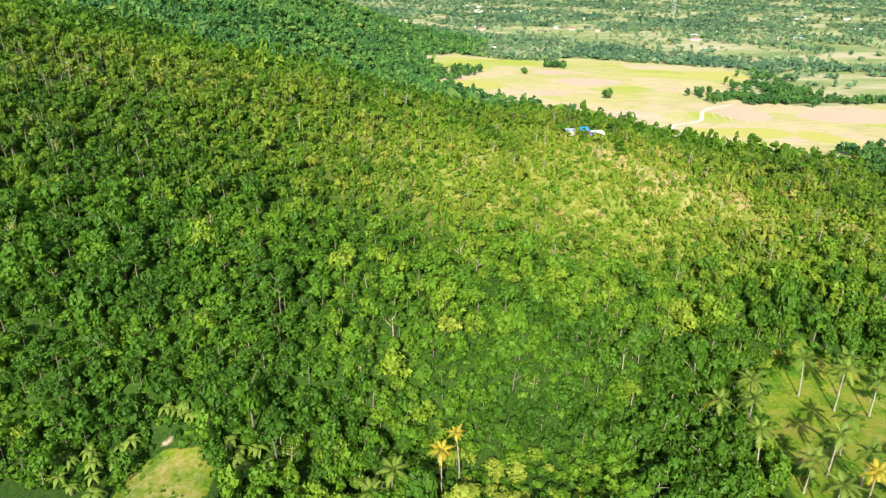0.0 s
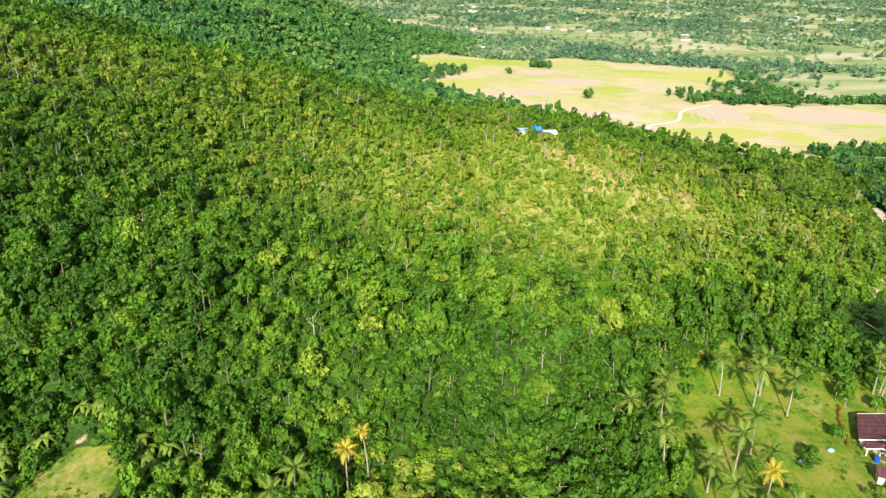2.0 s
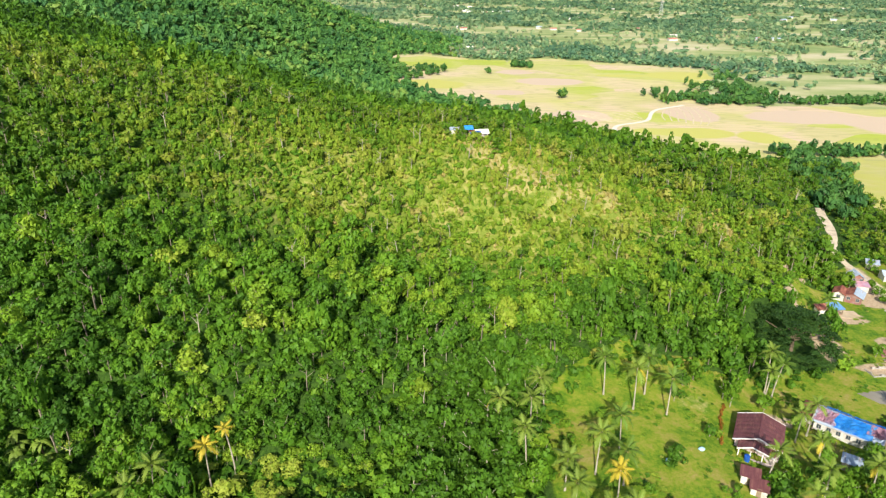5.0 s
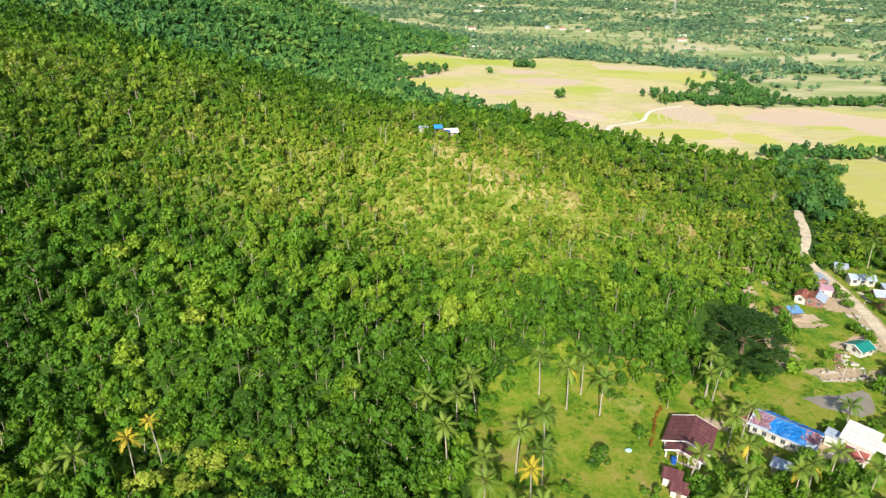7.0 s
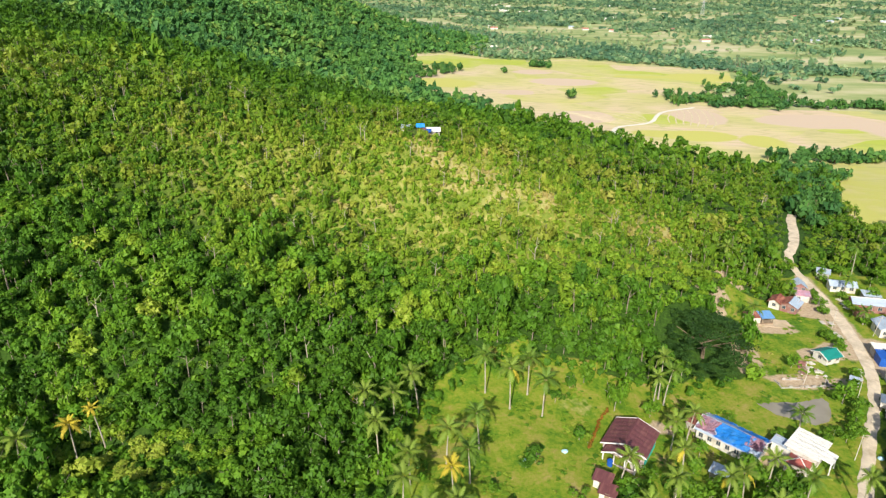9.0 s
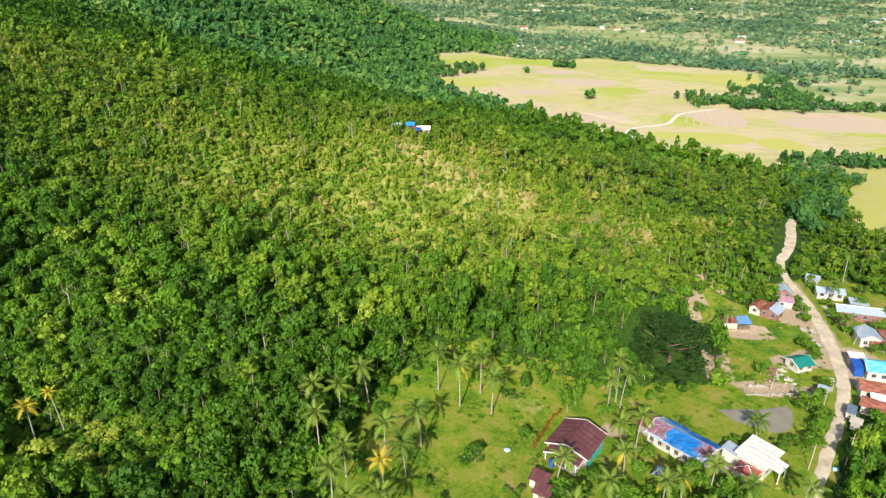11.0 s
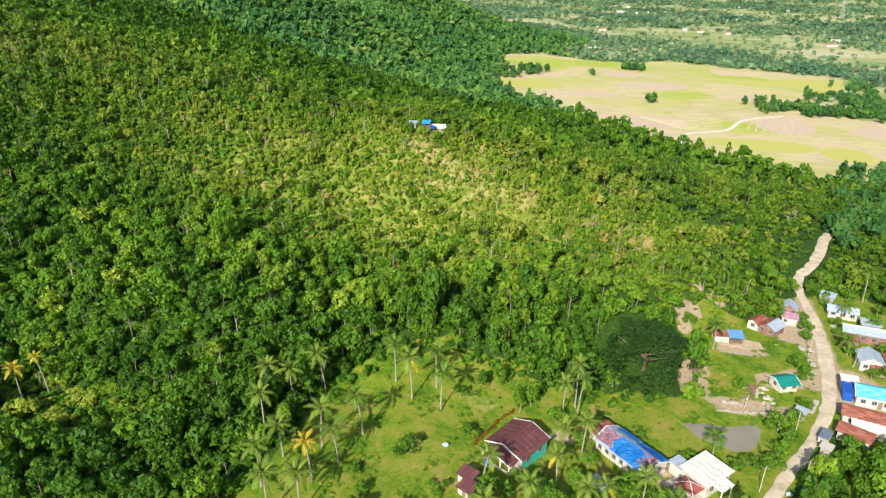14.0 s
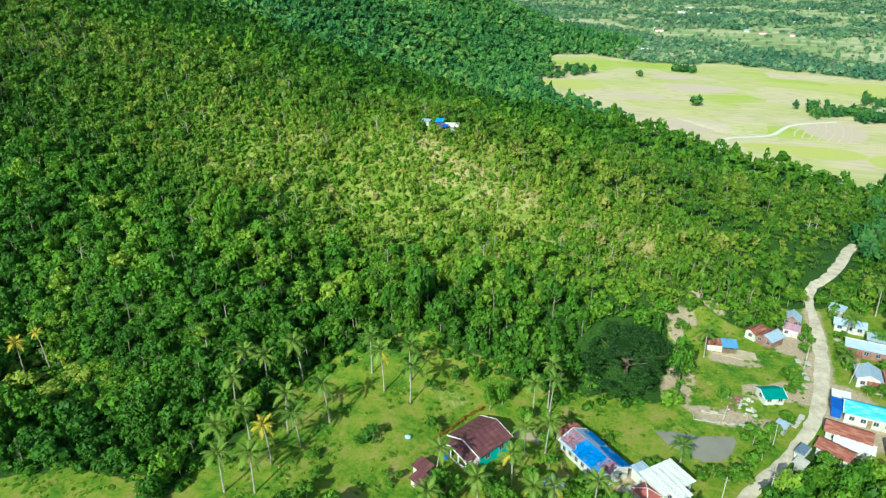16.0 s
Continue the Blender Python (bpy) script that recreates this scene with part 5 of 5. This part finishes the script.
    t = house("two_storey_house", "two-storey house with blue-grey hipped roof", 175.2, 189.5, -10, 3.7, 3.7, 3.4, 1.2, GREY_ROOF, BRICK_WALL, windows=[(0, -1.1, 0.9, 1.0), (0, 1.1, 0.9, 1.0), (1, 0, 0.9, 1.0)], trim=False)
    for k in (-1.1, 1.1):
        window(t, 0, k, 2.2, 0.9, 0.9, 3.7, 3.7)
    shed("lower_shed", "shed with faded red-grey sheet roof", 174.8, 185.2, -12, 3.8, 2.6, 2.2, 2.7, TARP_PINK, WHITE_WALL, windows=[(0, -1, 0.8, 0.8)])
    house("blue_grey_house", "long low house with blue-grey metal roof", 190.2, 193.4, -8, 7.2, 3.8, 2.3, 0.9, GREY_ROOF, WHITE_WALL, axis_y=False, windows=[(0, -2.4, 1.0, 1.0), (0, 0, 1.0, 1.0), (0, 2.4, 1.0, 1.0)], trim=False)
    house("long_house", "long house with pale grey roof and brick walls", 193, 180.6, -8, 11.5, 4.6, 2.7, 1.0, WHITE_ROOF, BRICK_WALL, axis_y=False, windows=[(0, -3.6, 1.0, 1.0), (0, -1.2, 1.0, 1.0), (0, 1.4, 1.0, 1.0)], mats=(GREY_ROOF, WHITE_ROOF), trim=False)
    shed("brick_shed", "small brick shed with rusty sheet roof", 188, 176.6, -8, 3.4, 2.4, 2.0, 2.4, RUSTY, BRICK_WALL, door_at=(0, 0))
    shed("back_shed", "shed with pale blue-grey sheet roof", 195.4, 186.2, -8, 4.4, 3.0, 2.4, 2.9, GREY_ROOF, GREY_WALL)
    house("grey_gabled_house", "house with light blue-grey gabled roof", 189.4, 166.3, -5, 4.8, 5.4, 2.8, 1.1, GREY_ROOF, WHITE_WALL, windows=[(0, -1.2, 0.9, 0.9), (0, 1.2, 0.9, 0.9), (3, 0, 0.9, 0.9)], trim=False)
    shed("front_shed", "low shed with rusty red sheet roof", 190.6, 162.8, -5, 3.2, 2.0, 1.8, 2.3, RUSTY, GREY_WALL)
    shed("side_house", "small house with patched rust and grey roof", 194.8, 166, -5, 3.6, 5.0, 2.3, 2.9, RUSTY, WHITE_WALL, windows=[(0, 0, 0.8, 0.8)], category="house")
    house("cyan_roofed_house", "long white house with bright cyan metal roof", 186.6, 149.6, -7, 9.6, 5.2, 2.9, 1.2, CYAN_ROOF, WHITE_WALL, axis_y=False, windows=[(0, -3.4, 0.9, 0.9), (0, -1.2, 0.9, 0.9), (0, 1.2, 0.9, 0.9), (0, 3.4, 0.9, 0.9)], door_at=(0, 0))
    shed("blue_sheet_stall", "stall screened with a dark blue sheet", 180.4, 150.6, -7, 2.0, 3.4, 2.6, 2.9, NAVY, NAVY)
    shed("white_roofed_stall", "stall with flat white sheet roof", 181.8, 154.6, -7, 3.2, 2.6, 2.5, 2.8, WHITE_ROOF, GREY_WALL)
    house("rusty_roofed_house", "house with rust-orange corrugated roof", 181, 140.6, -14, 8.0, 4.2, 2.6, 1.1, RUSTY, WHITE_WALL, axis_y=False, windows=[(0, -2.4, 0.9, 0.9), (0, 0.2, 0.9, 0.9)], trim=False)
    shed("white_lean_to", "lean-to with whitish grey sheet roof", 181.4, 136.6, -14, 7.0, 2.4, 2.0, 2.5, WHITE_ROOF, WHITE_WALL)
    house("dark_rusty_house", "low house with dark rust-red roof", 177.6, 133.6, -30, 6.0, 3.6, 2.4, 1.0, RUSTY, WHITE_WALL, axis_y=False, trim=False, door_at=(0, 1))
    house("salmon_roofed_house", "white house with salmon-red tiled roof", 190.2, 137, -5, 4.6, 5.4, 2.8, 1.2, SALMON, WHITE_WALL, windows=[(0, -1.2, 0.9, 0.9), (0, 1.2, 0.9, 0.9)], trim=False)
    shed("roadside_shed", "grey sheet-roofed shed by the road bend", 188.6, 202.4, -25, 3.6, 2.8, 2.2, 2.7, GREY_ROOF, GREY_WALL)
    # hut on the ridge
    house("ridge_hut", "white-roofed hut on the ridge", 56.9, 240.8, 10, 4.4, 4.2, 2.0, 0.9, WHITE_ROOF, GREY_WALL, axis_y=False, trim=False, windows=[(0, 1.2, 0.8, 0.8)])
    shed("tarpaulin_shelter", "open shelter with bright blue tarpaulin roof", 52.3, 239.0, 6, 2.6, 2.6, 2.2, 3.0, TARP, WOOD, open_front=True, category="shelter")
    shed("tarpaulin_shelter", "low shelter with a blue tarpaulin sloping forward", 54.6, 236.6, -8, 3.2, 2.0, 1.1, 1.8, NAVY, WOOD, open_front=True, category="shelter")
    shed("red_hut", "small hut with faded red sheet roof", 53.3, 238.2, 6, 1.8, 1.8, 1.6, 1.9, RUSTY, GREY_WALL)
    shed("grey_shelter", "small grey-white shelter on the ridge", 47.0, 238.4, 4, 3.0, 2.6, 1.7, 2.1, GREY_ROOF, WHITE_WALL)
    # roofs among the woods at the far side of the ridge
    house("field_hut", "small hut with blue-grey roof beside the fields", 178, 372, 10, 6, 6, 2.8, 1.2, GREY_ROOF, WHITE_WALL, trim=False)


def cloth(x0, x1, u0, u1, side, half, rise, ztop, lift):
    """A rumpled sheet lying on a pitched roof: x along the ridge, u from eave (0) to ridge (1)."""
    bm = bmesh.new()
    rng = random.Random(int(abs(x0) * 10 + lift * 100))
    nx, nu = 12, 7
    g = []
    for i in range(nx + 1):
        row = []
        for j in range(nu + 1):
            u = u0 + (u1 - u0) * j / nu
            x = x0 + (x1 - x0) * i / nx + (rng.uniform(-0.5, 0.5) if j in (0, nu) or i in (0, nx) else 0)
            y = side * half * (1 - min(u, 1)) * 1.0
            row.append((x, y, ztop - rise * (1 - min(u, 1)) + lift + rng.uniform(0, 0.2)))
        g.append([bm.verts.new(v) for v in row])
    for i in range(nx):
        for j in range(nu):
            q = (g[i][j], g[i + 1][j], g[i + 1][j + 1], g[i][j + 1])
            bm.faces.new(q if side < 0 else q[::-1])
    r = bmesh.ops.solidify(bm, geom=bm.faces[:], thickness=0.02)
    return bm


def hip_roof(parent, cx, cy, wd, ln, z, rise, mat):
    a, b, c, d = (cx - wd / 2, cy - ln / 2, z), (cx + wd / 2, cy - ln / 2, z), (cx + wd / 2, cy + ln / 2, z), (cx - wd / 2, cy + ln / 2, z)
    k = min(wd, ln) / 2
    e, f = (cx - wd / 2 + k, cy, z + rise), (cx + wd / 2 - k, cy, z + rise)
    for q in ((a, b, f, e), (c, d, e, f)):
        part("roof_sheet", slab(q[0], q[1], q[2], q[3], 0.05), mat, parent)
    for q in ((b, c, f), (d, a, e)):
        bm = bmesh.new()
        top = [bm.verts.new(v) for v in q]
        low = [bm.verts.new((v[0], v[1], v[2] - 0.05)) for v in q]
        bm.faces.new(top)
        bm.faces.new(low[::-1])
        for i in range(3):
            bm.faces.new((top[i], low[i], low[(i + 1) % 3], top[(i + 1) % 3]))
        part("roof_end", bm, mat, parent)
    for p, q in ((a, e), (b, f), (c, f), (d, e)):
        p, q = Vector(p), Vector(q)
        bm = bmesh.new()
        ring = [bm.verts.new(v + Vector((dx, dy, 0.05))) for v in (p, q) for dx, dy in ((-0.07, -0.07), (0.07, -0.07), (0.07, 0.07), (-0.07, 0.07))]
        for f4 in ((0, 1, 2, 3), (7, 6, 5, 4), (0, 4, 5, 1), (1, 5, 6, 2), (2, 6, 7, 3), (3, 7, 4, 0)):
            bm.faces.new([ring[i] for i in f4])
        part("hip_ridge", bm, TRIM, parent, "pale ridge strip")


HEDGE_LEAF = foliage("rusty_hedge_leaves", [(0.0, (0.16, 0.07, 0.015)), (0.6, (0.34, 0.14, 0.02)), (1.0, (0.4, 0.24, 0.03))])
RUST_RED = plain("red_sheet", (0.36, 0.10, 0.08), 0.6, 0, 0.2, 1.0)
SALMON = roof_sheet("salmon_roof", (0.46, 0.20, 0.15), None, 0.7)
village()


# ---- pond, pads, rubble, poles, vehicle ----
def flat_patch(name, poly, mat, label, category, lift, kind="structure", jag=0.0, seed=1):
    rng = random.Random(seed)
    pts = []
    for (x0, y0), (x1, y1) in zip(poly, poly[1:] + poly[:1]):
        for i in range(5):
            u = i / 5
            pts.append((x0 + (x1 - x0) * u + rng.uniform(-jag, jag), y0 + (y1 - y0) * u + rng.uniform(-jag, jag)))
    bm = bmesh.new()
    top = [bm.verts.new((x, y, -3 + lift)) for x, y in pts]
    low = [bm.verts.new((x, y, -3.3)) for x, y in pts]
    bm.faces.new(top)
    for i in range(len(pts)):
        j = (i + 1) % len(pts)
        bm.faces.new((top[i], low[i], low[j], top[j]))
    bmesh.ops.recalc_face_normals(bm, faces=bm.faces[:])
    return tagged(part(name, bm, mat), label, category, kind=kind)


SANDY = plain("sandy_earth", (0.56, 0.43, 0.30), 0.95, 0, 0.15, 0.5, (0.45, 0.36, 0.22))


def water_material():
    m, n, l, b = material("muddy_water", 0.12)
    a = noise_tex(n, l, 0.25, 3, 0.5, world_pos(n))
    r = ramp(n, [(0.3, (0.25, 0.22, 0.17)), (0.7, (0.31, 0.28, 0.22))])
    l.new(a.outputs["Fac"], r.inputs["Fac"])
    l.new(r.outputs["Color"], b.inputs["Base Color"])
    w = noise_tex(n, l, 3.0, 2, 0.5, world_pos(n))
    bump(n, l, b, w.outputs["Fac"], 0.15, 0.02)
    return m


flat_patch("pond", POND, water_material(), "shallow muddy grey-brown fish pond", "pond", 0.06, jag=0.15)
flat_patch("concrete_pad", [(151.4, 170.2), (156, 168), (162, 167.2), (165.6, 168.8), (165, 171.6), (159, 172.4), (153, 172.2)], SANDY, "pale sandy pad around the open hut", "pad", 0.1, jag=0.2)


def oddments():
    rng = random.Random(9)
    for k in range(34):                         # rubble beside the green-roofed house
        x, y = rng.uniform(157.5, 163.6), rng.uniform(142.5, 149.5)
        w, d, h = rng.uniform(0.4, 1.4), rng.uniform(0.3, 0.9), rng.uniform(0.15, 0.5)
        bm = bmesh.new()
        bmesh.ops.create_cube(bm, size=1, matrix=Matrix.Diagonal((w, d, h, 1)))
        for v in bm.verts:
            v.co += Vector((rng.uniform(-0.1, 0.1), rng.uniform(-0.1, 0.1), rng.uniform(-0.05, 0.05)))
        ob = part("rubble_block", bm, rng.choice((CONCRETE, WHITE_WALL, BRICK_WALL, WOOD)), at=pose(*put(x, y, h / 2 - 0.04), 0, 0, rng.uniform(0, 180)))
        tagged(ob, "broken building block lying beside the green-roofed house", "rubble", "building rubble")
    for x0, y0, x1, y1 in ((150.5, 137.2, 156, 137.8), (156.3, 137.8, 162.5, 138.6), (150.2, 140.6, 150.6, 137.4), (162.6, 141.2, 162.6, 138.8), (152, 140.8, 157.4, 141.2)):
        L = math.hypot(x1 - x0, y1 - y0)
        t = thing("low_wall", "low unfinished block wall beside the pond", "wall", pose(*put((x0 + x1) / 2, (y0 + y1) / 2), 0, 0, math.degrees(math.atan2(y1 - y0, x1 - x0))), "unfinished walls")
        n = max(2, int(L / 0.8))
        for i in range(n):
            for j in range(2):
                bm = bmesh.new()
                box(bm, -L / 2 + i * L / n + 0.01, -L / 2 + (i + 1) * L / n - 0.01, -0.09, 0.09, -0.1 + j * 0.4, 0.28 + j * 0.4)
                if j == 0 or rng.random() < 0.6:
                    part("block", bm, GREY_WALL, t)
    for x, y, h, lean in ((156.7, 139.6, 4.0, 6), (155.6, 112.4, 6.5, 2), (163.6, 114.9, 7.5, 1), (166.2, 133.4, 6.0, 0), (185.6, 164.6, 6.5, 8), (161.4, 138.8, 3.0, -5), (176.2, 168, 6.5, 0)):
        t = thing("utility_pole", "slim pale wooden utility pole", "pole", pose(*put(x, y), 0, lean, 0), "poles along the road")
        bm = bmesh.new()
        bmesh.ops.create_cone(bm, cap_ends=True, segments=8, radius1=0.09, radius2=0.06, depth=h + 0.4, matrix=Matrix.Translation((0, 0, h / 2 - 0.2)))
        part("shaft", bm, CONCRETE, t)
        if h > 5:
            bm = bmesh.new()
            box(bm, -0.7, 0.7, -0.05, 0.05, h - 0.7, h - 0.58)
            part("crossarm", bm, WOOD, t)
    # small passenger vehicle at the roadside
    t = thing("jeepney", "small passenger truck with a grey-blue roof parked by the road", "truck", pose(*put(171.6, 132.2, 0.1), 0, 0, -28))
    bm = bmesh.new()
    box(bm, -0.9, 0.9, -2.4, 1.3, 0.5, 1.3)
    box(bm, -0.85, 0.85, 1.3, 2.5, 0.5, 1.15)
    bmesh.ops.bevel(bm, geom=bm.edges[:], offset=0.06, segments=1, affect="EDGES")
    body = part("body", bm, WHITE_WALL, t)
    bm = bmesh.new()
    box(bm, -1.0, 1.0, -2.6, 1.35, 2.0, 2.14)
    bmesh.ops.bevel(bm, geom=bm.edges[:], offset=0.05, segments=1, affect="EDGES")
    part("roof", bm, NAVY_GREY, t, "flat grey-blue roof")
    for x in (-0.88, 0.88):
        for y in (-2.3, -0.8, 1.1):
            bm = bmesh.new()
            box(bm, x - 0.04, x + 0.04, y - 0.05, y + 0.05, 1.28, 2.02)
            part("roof_post", bm, TRIM, t)
        for y in (-1.6, 1.7):
            bm = bmesh.new()
            bmesh.ops.create_cone(bm, cap_ends=True, segments=14, radius1=0.38, radius2=0.38, depth=0.24, matrix=pose(x, y, 0.34, 0, 90, 0))
            part("wheel", bm, DARK, t)
    bm = bmesh.new()
    box(bm, -0.78, 0.78, 1.26, 1.32, 1.3, 1.98)
    part("windscreen", bm, GLASS, t)
    shed("roadside_stall", "tiny roadside stall with pale sheet roof", 170.6, 127.6, -30, 1.8, 1.6, 1.9, 2.2, CONCRETE, GREY_WALL)
    shed("roadside_stall", "small roadside stall with white-blue sheet roof", 168.2, 139.2, -30, 2.0, 1.8, 2.0, 2.3, GREY_ROOF, GREY_WALL)
    for k, (x, y) in enumerate(((171.4, 142.6), (172.3, 144.6), (173.2, 146.4), (176.3, 163.5), (176.0, 165.2), (175.2, 171.4), (177.4, 171.0), (186.6, 186.2), (186.5, 183.6), (186.4, 181.0), (175.2, 159.4))):
        bm = bmesh.new()
        box(bm, -0.9, 0.9, -0.6, 0.6, -0.1, 0.16)
        ob = part("concrete_slab", bm, CONCRETE, at=pose(*put(x, y), 0, 0, 60 + k * 7))
        tagged(ob, "pale concrete slab lying at the road edge", "slab", "slabs along the road")
    # wire fence round the tarpaulin house
    t = thing("wire_fence", "dark post and wire fence round the yard", "fence", pose(0, 0, 0))
    line = [(124, 121.4), (123.6, 117.3), (124.7, 113.5), (127.7, 109.9), (130.4, 107.6)]
    for (x0, y0), (x1, y1) in zip(line, line[1:]):
        for k in range(3):
            u = k / 3
            x, y = x0 + (x1 - x0) * u, y0 + (y1 - y0) * u
            bm = bmesh.new()
            g = float(height(x, y))
            box(bm, x - 0.06, x + 0.06, y - 0.06, y + 0.06, g - 0.3, g + 1.2)
            part("post", bm, WOOD, t)
        for up in (0.5, 1.05):
            bm = bmesh.new()
            z0, z1 = float(height(x0, y0)) + up, float(height(x1, y1)) + up
            z, d = (z0 + z1) / 2, Vector((x1 - x0, y1 - y0, z1 - z0))
            bmesh.ops.create_cone(bm, segments=5, radius1=0.035, radius2=0.035, depth=d.length, matrix=Matrix.Translation(((x0 + x1) / 2, (y0 + y1) / 2, z)) @ d.to_track_quat("Z", "Y").to_matrix().to_4x4())
            part("wire", bm, DARK, t)
    for x, y, r in ((138.6, 110.2, 30), (140.2, 111.4, 35)):
        bm = bmesh.new()
        box(bm, -0.9, 0.9, -0.7, 0.7, -0.1, 0.14)
        tagged(part("drying_board", bm, CONCRETE, at=pose(*put(x, y), 0, 0, r)), "pale drying board lying on the bare yard", "board", "boards in the yard")
    for x, y in ((95.4, 104.7), (87.6, 101), (161, 113)):
        bm = bmesh.new()
        bmesh.ops.create_icosphere(bm, subdivisions=2, radius=0.55, matrix=Matrix.Diagonal((1.2, 0.9, 0.7, 1)))
        for v in bm.verts:
            v.co *= rng.uniform(0.85, 1.15)
        tagged(part("feed_sack", bm, SKY_WALL, at=pose(*put(x, y, 0.25))), "pale blue-grey heap lying on the meadow", "heap")


NAVY_GREY = plain("grey_blue_paint", (0.16, 0.2, 0.26), 0.4)
oddments()


# ---- the far plain: houses and a pylon ----
def far_plain():
    rng = np.random.default_rng(17)
    roofs = (WHITE_ROOF, WHITE_ROOF, GREY_ROOF, SALMON)
    spots = []
    for cx, cy, r, c in [(175, 1936, 60, 9), (321, 1655, 70, 5), (470, 1185, 40, 2), (571, 1146, 20, 3), (82, 975, 8, 1), (71, 1375, 20, 2), (900, 1700, 150, 6), (60, 2250, 90, 5),
                         (560, 2150, 120, 5), (300, 1350, 90, 4), (800, 1350, 120, 4), (1150, 2100, 200, 5)]:
        for _ in range(c):
            spots.append((rng.normal(cx, r * 0.6), rng.normal(cy, r * 0.6)))
    for x, y in spots:
        big = rng.uniform(8, 15) * (1.3 if y > 1500 else 1)
        house("distant_house", "small distant house among trees on the plain", x, y, rng.uniform(-30, 30), big, big * 0.6, 3.2, 1.6, roofs[int(rng.integers(0, len(roofs)))], WHITE_WALL, axis_y=False, trim=False)["group"] = "houses on the plain"
    t = thing("pylon", "tall steel lattice pylon on the plain", "pylon", pose(*put(611, 1842)))
    bm = bmesh.new()
    h, w = 46.0, 4.0

    def strut(a, b, r):
        d = Vector(b) - Vector(a)
        m = Matrix.Translation((Vector(a) + Vector(b)) / 2) @ d.to_track_quat("Z", "Y").to_matrix().to_4x4()
        bmesh.ops.create_cone(bm, segments=4, radius1=r, radius2=r, depth=d.length, matrix=m)

    levels = [(z, w * (1 - 0.85 * z / h)) for z in (0, 8, 16, 24, 31, 38, h)]
    for (z0, a), (z1, b) in zip(levels, levels[1:]):
        for (sx, sy), (ux, uy) in zip(((-1, -1), (1, -1), (1, 1), (-1, 1)), ((1, -1), (1, 1), (-1, 1), (-1, -1))):
            strut((sx * a, sy * a, z0), (sx * b, sy * b, z1), 0.28)
            strut((sx * a, sy * a, z0), (ux * b, uy * b, z1), 0.16)
    part("lattice", bm, STEEL, t)
    for z in (32, 38, 44):
        bm = bmesh.new()
        box(bm, -6, 6, -0.3, 0.3, z, z + 0.6)
        part("crossarm", bm, STEEL, t)


STEEL = plain("galvanised_steel", (0.5, 0.5, 0.5), 0.5, 0.3)
far_plain()
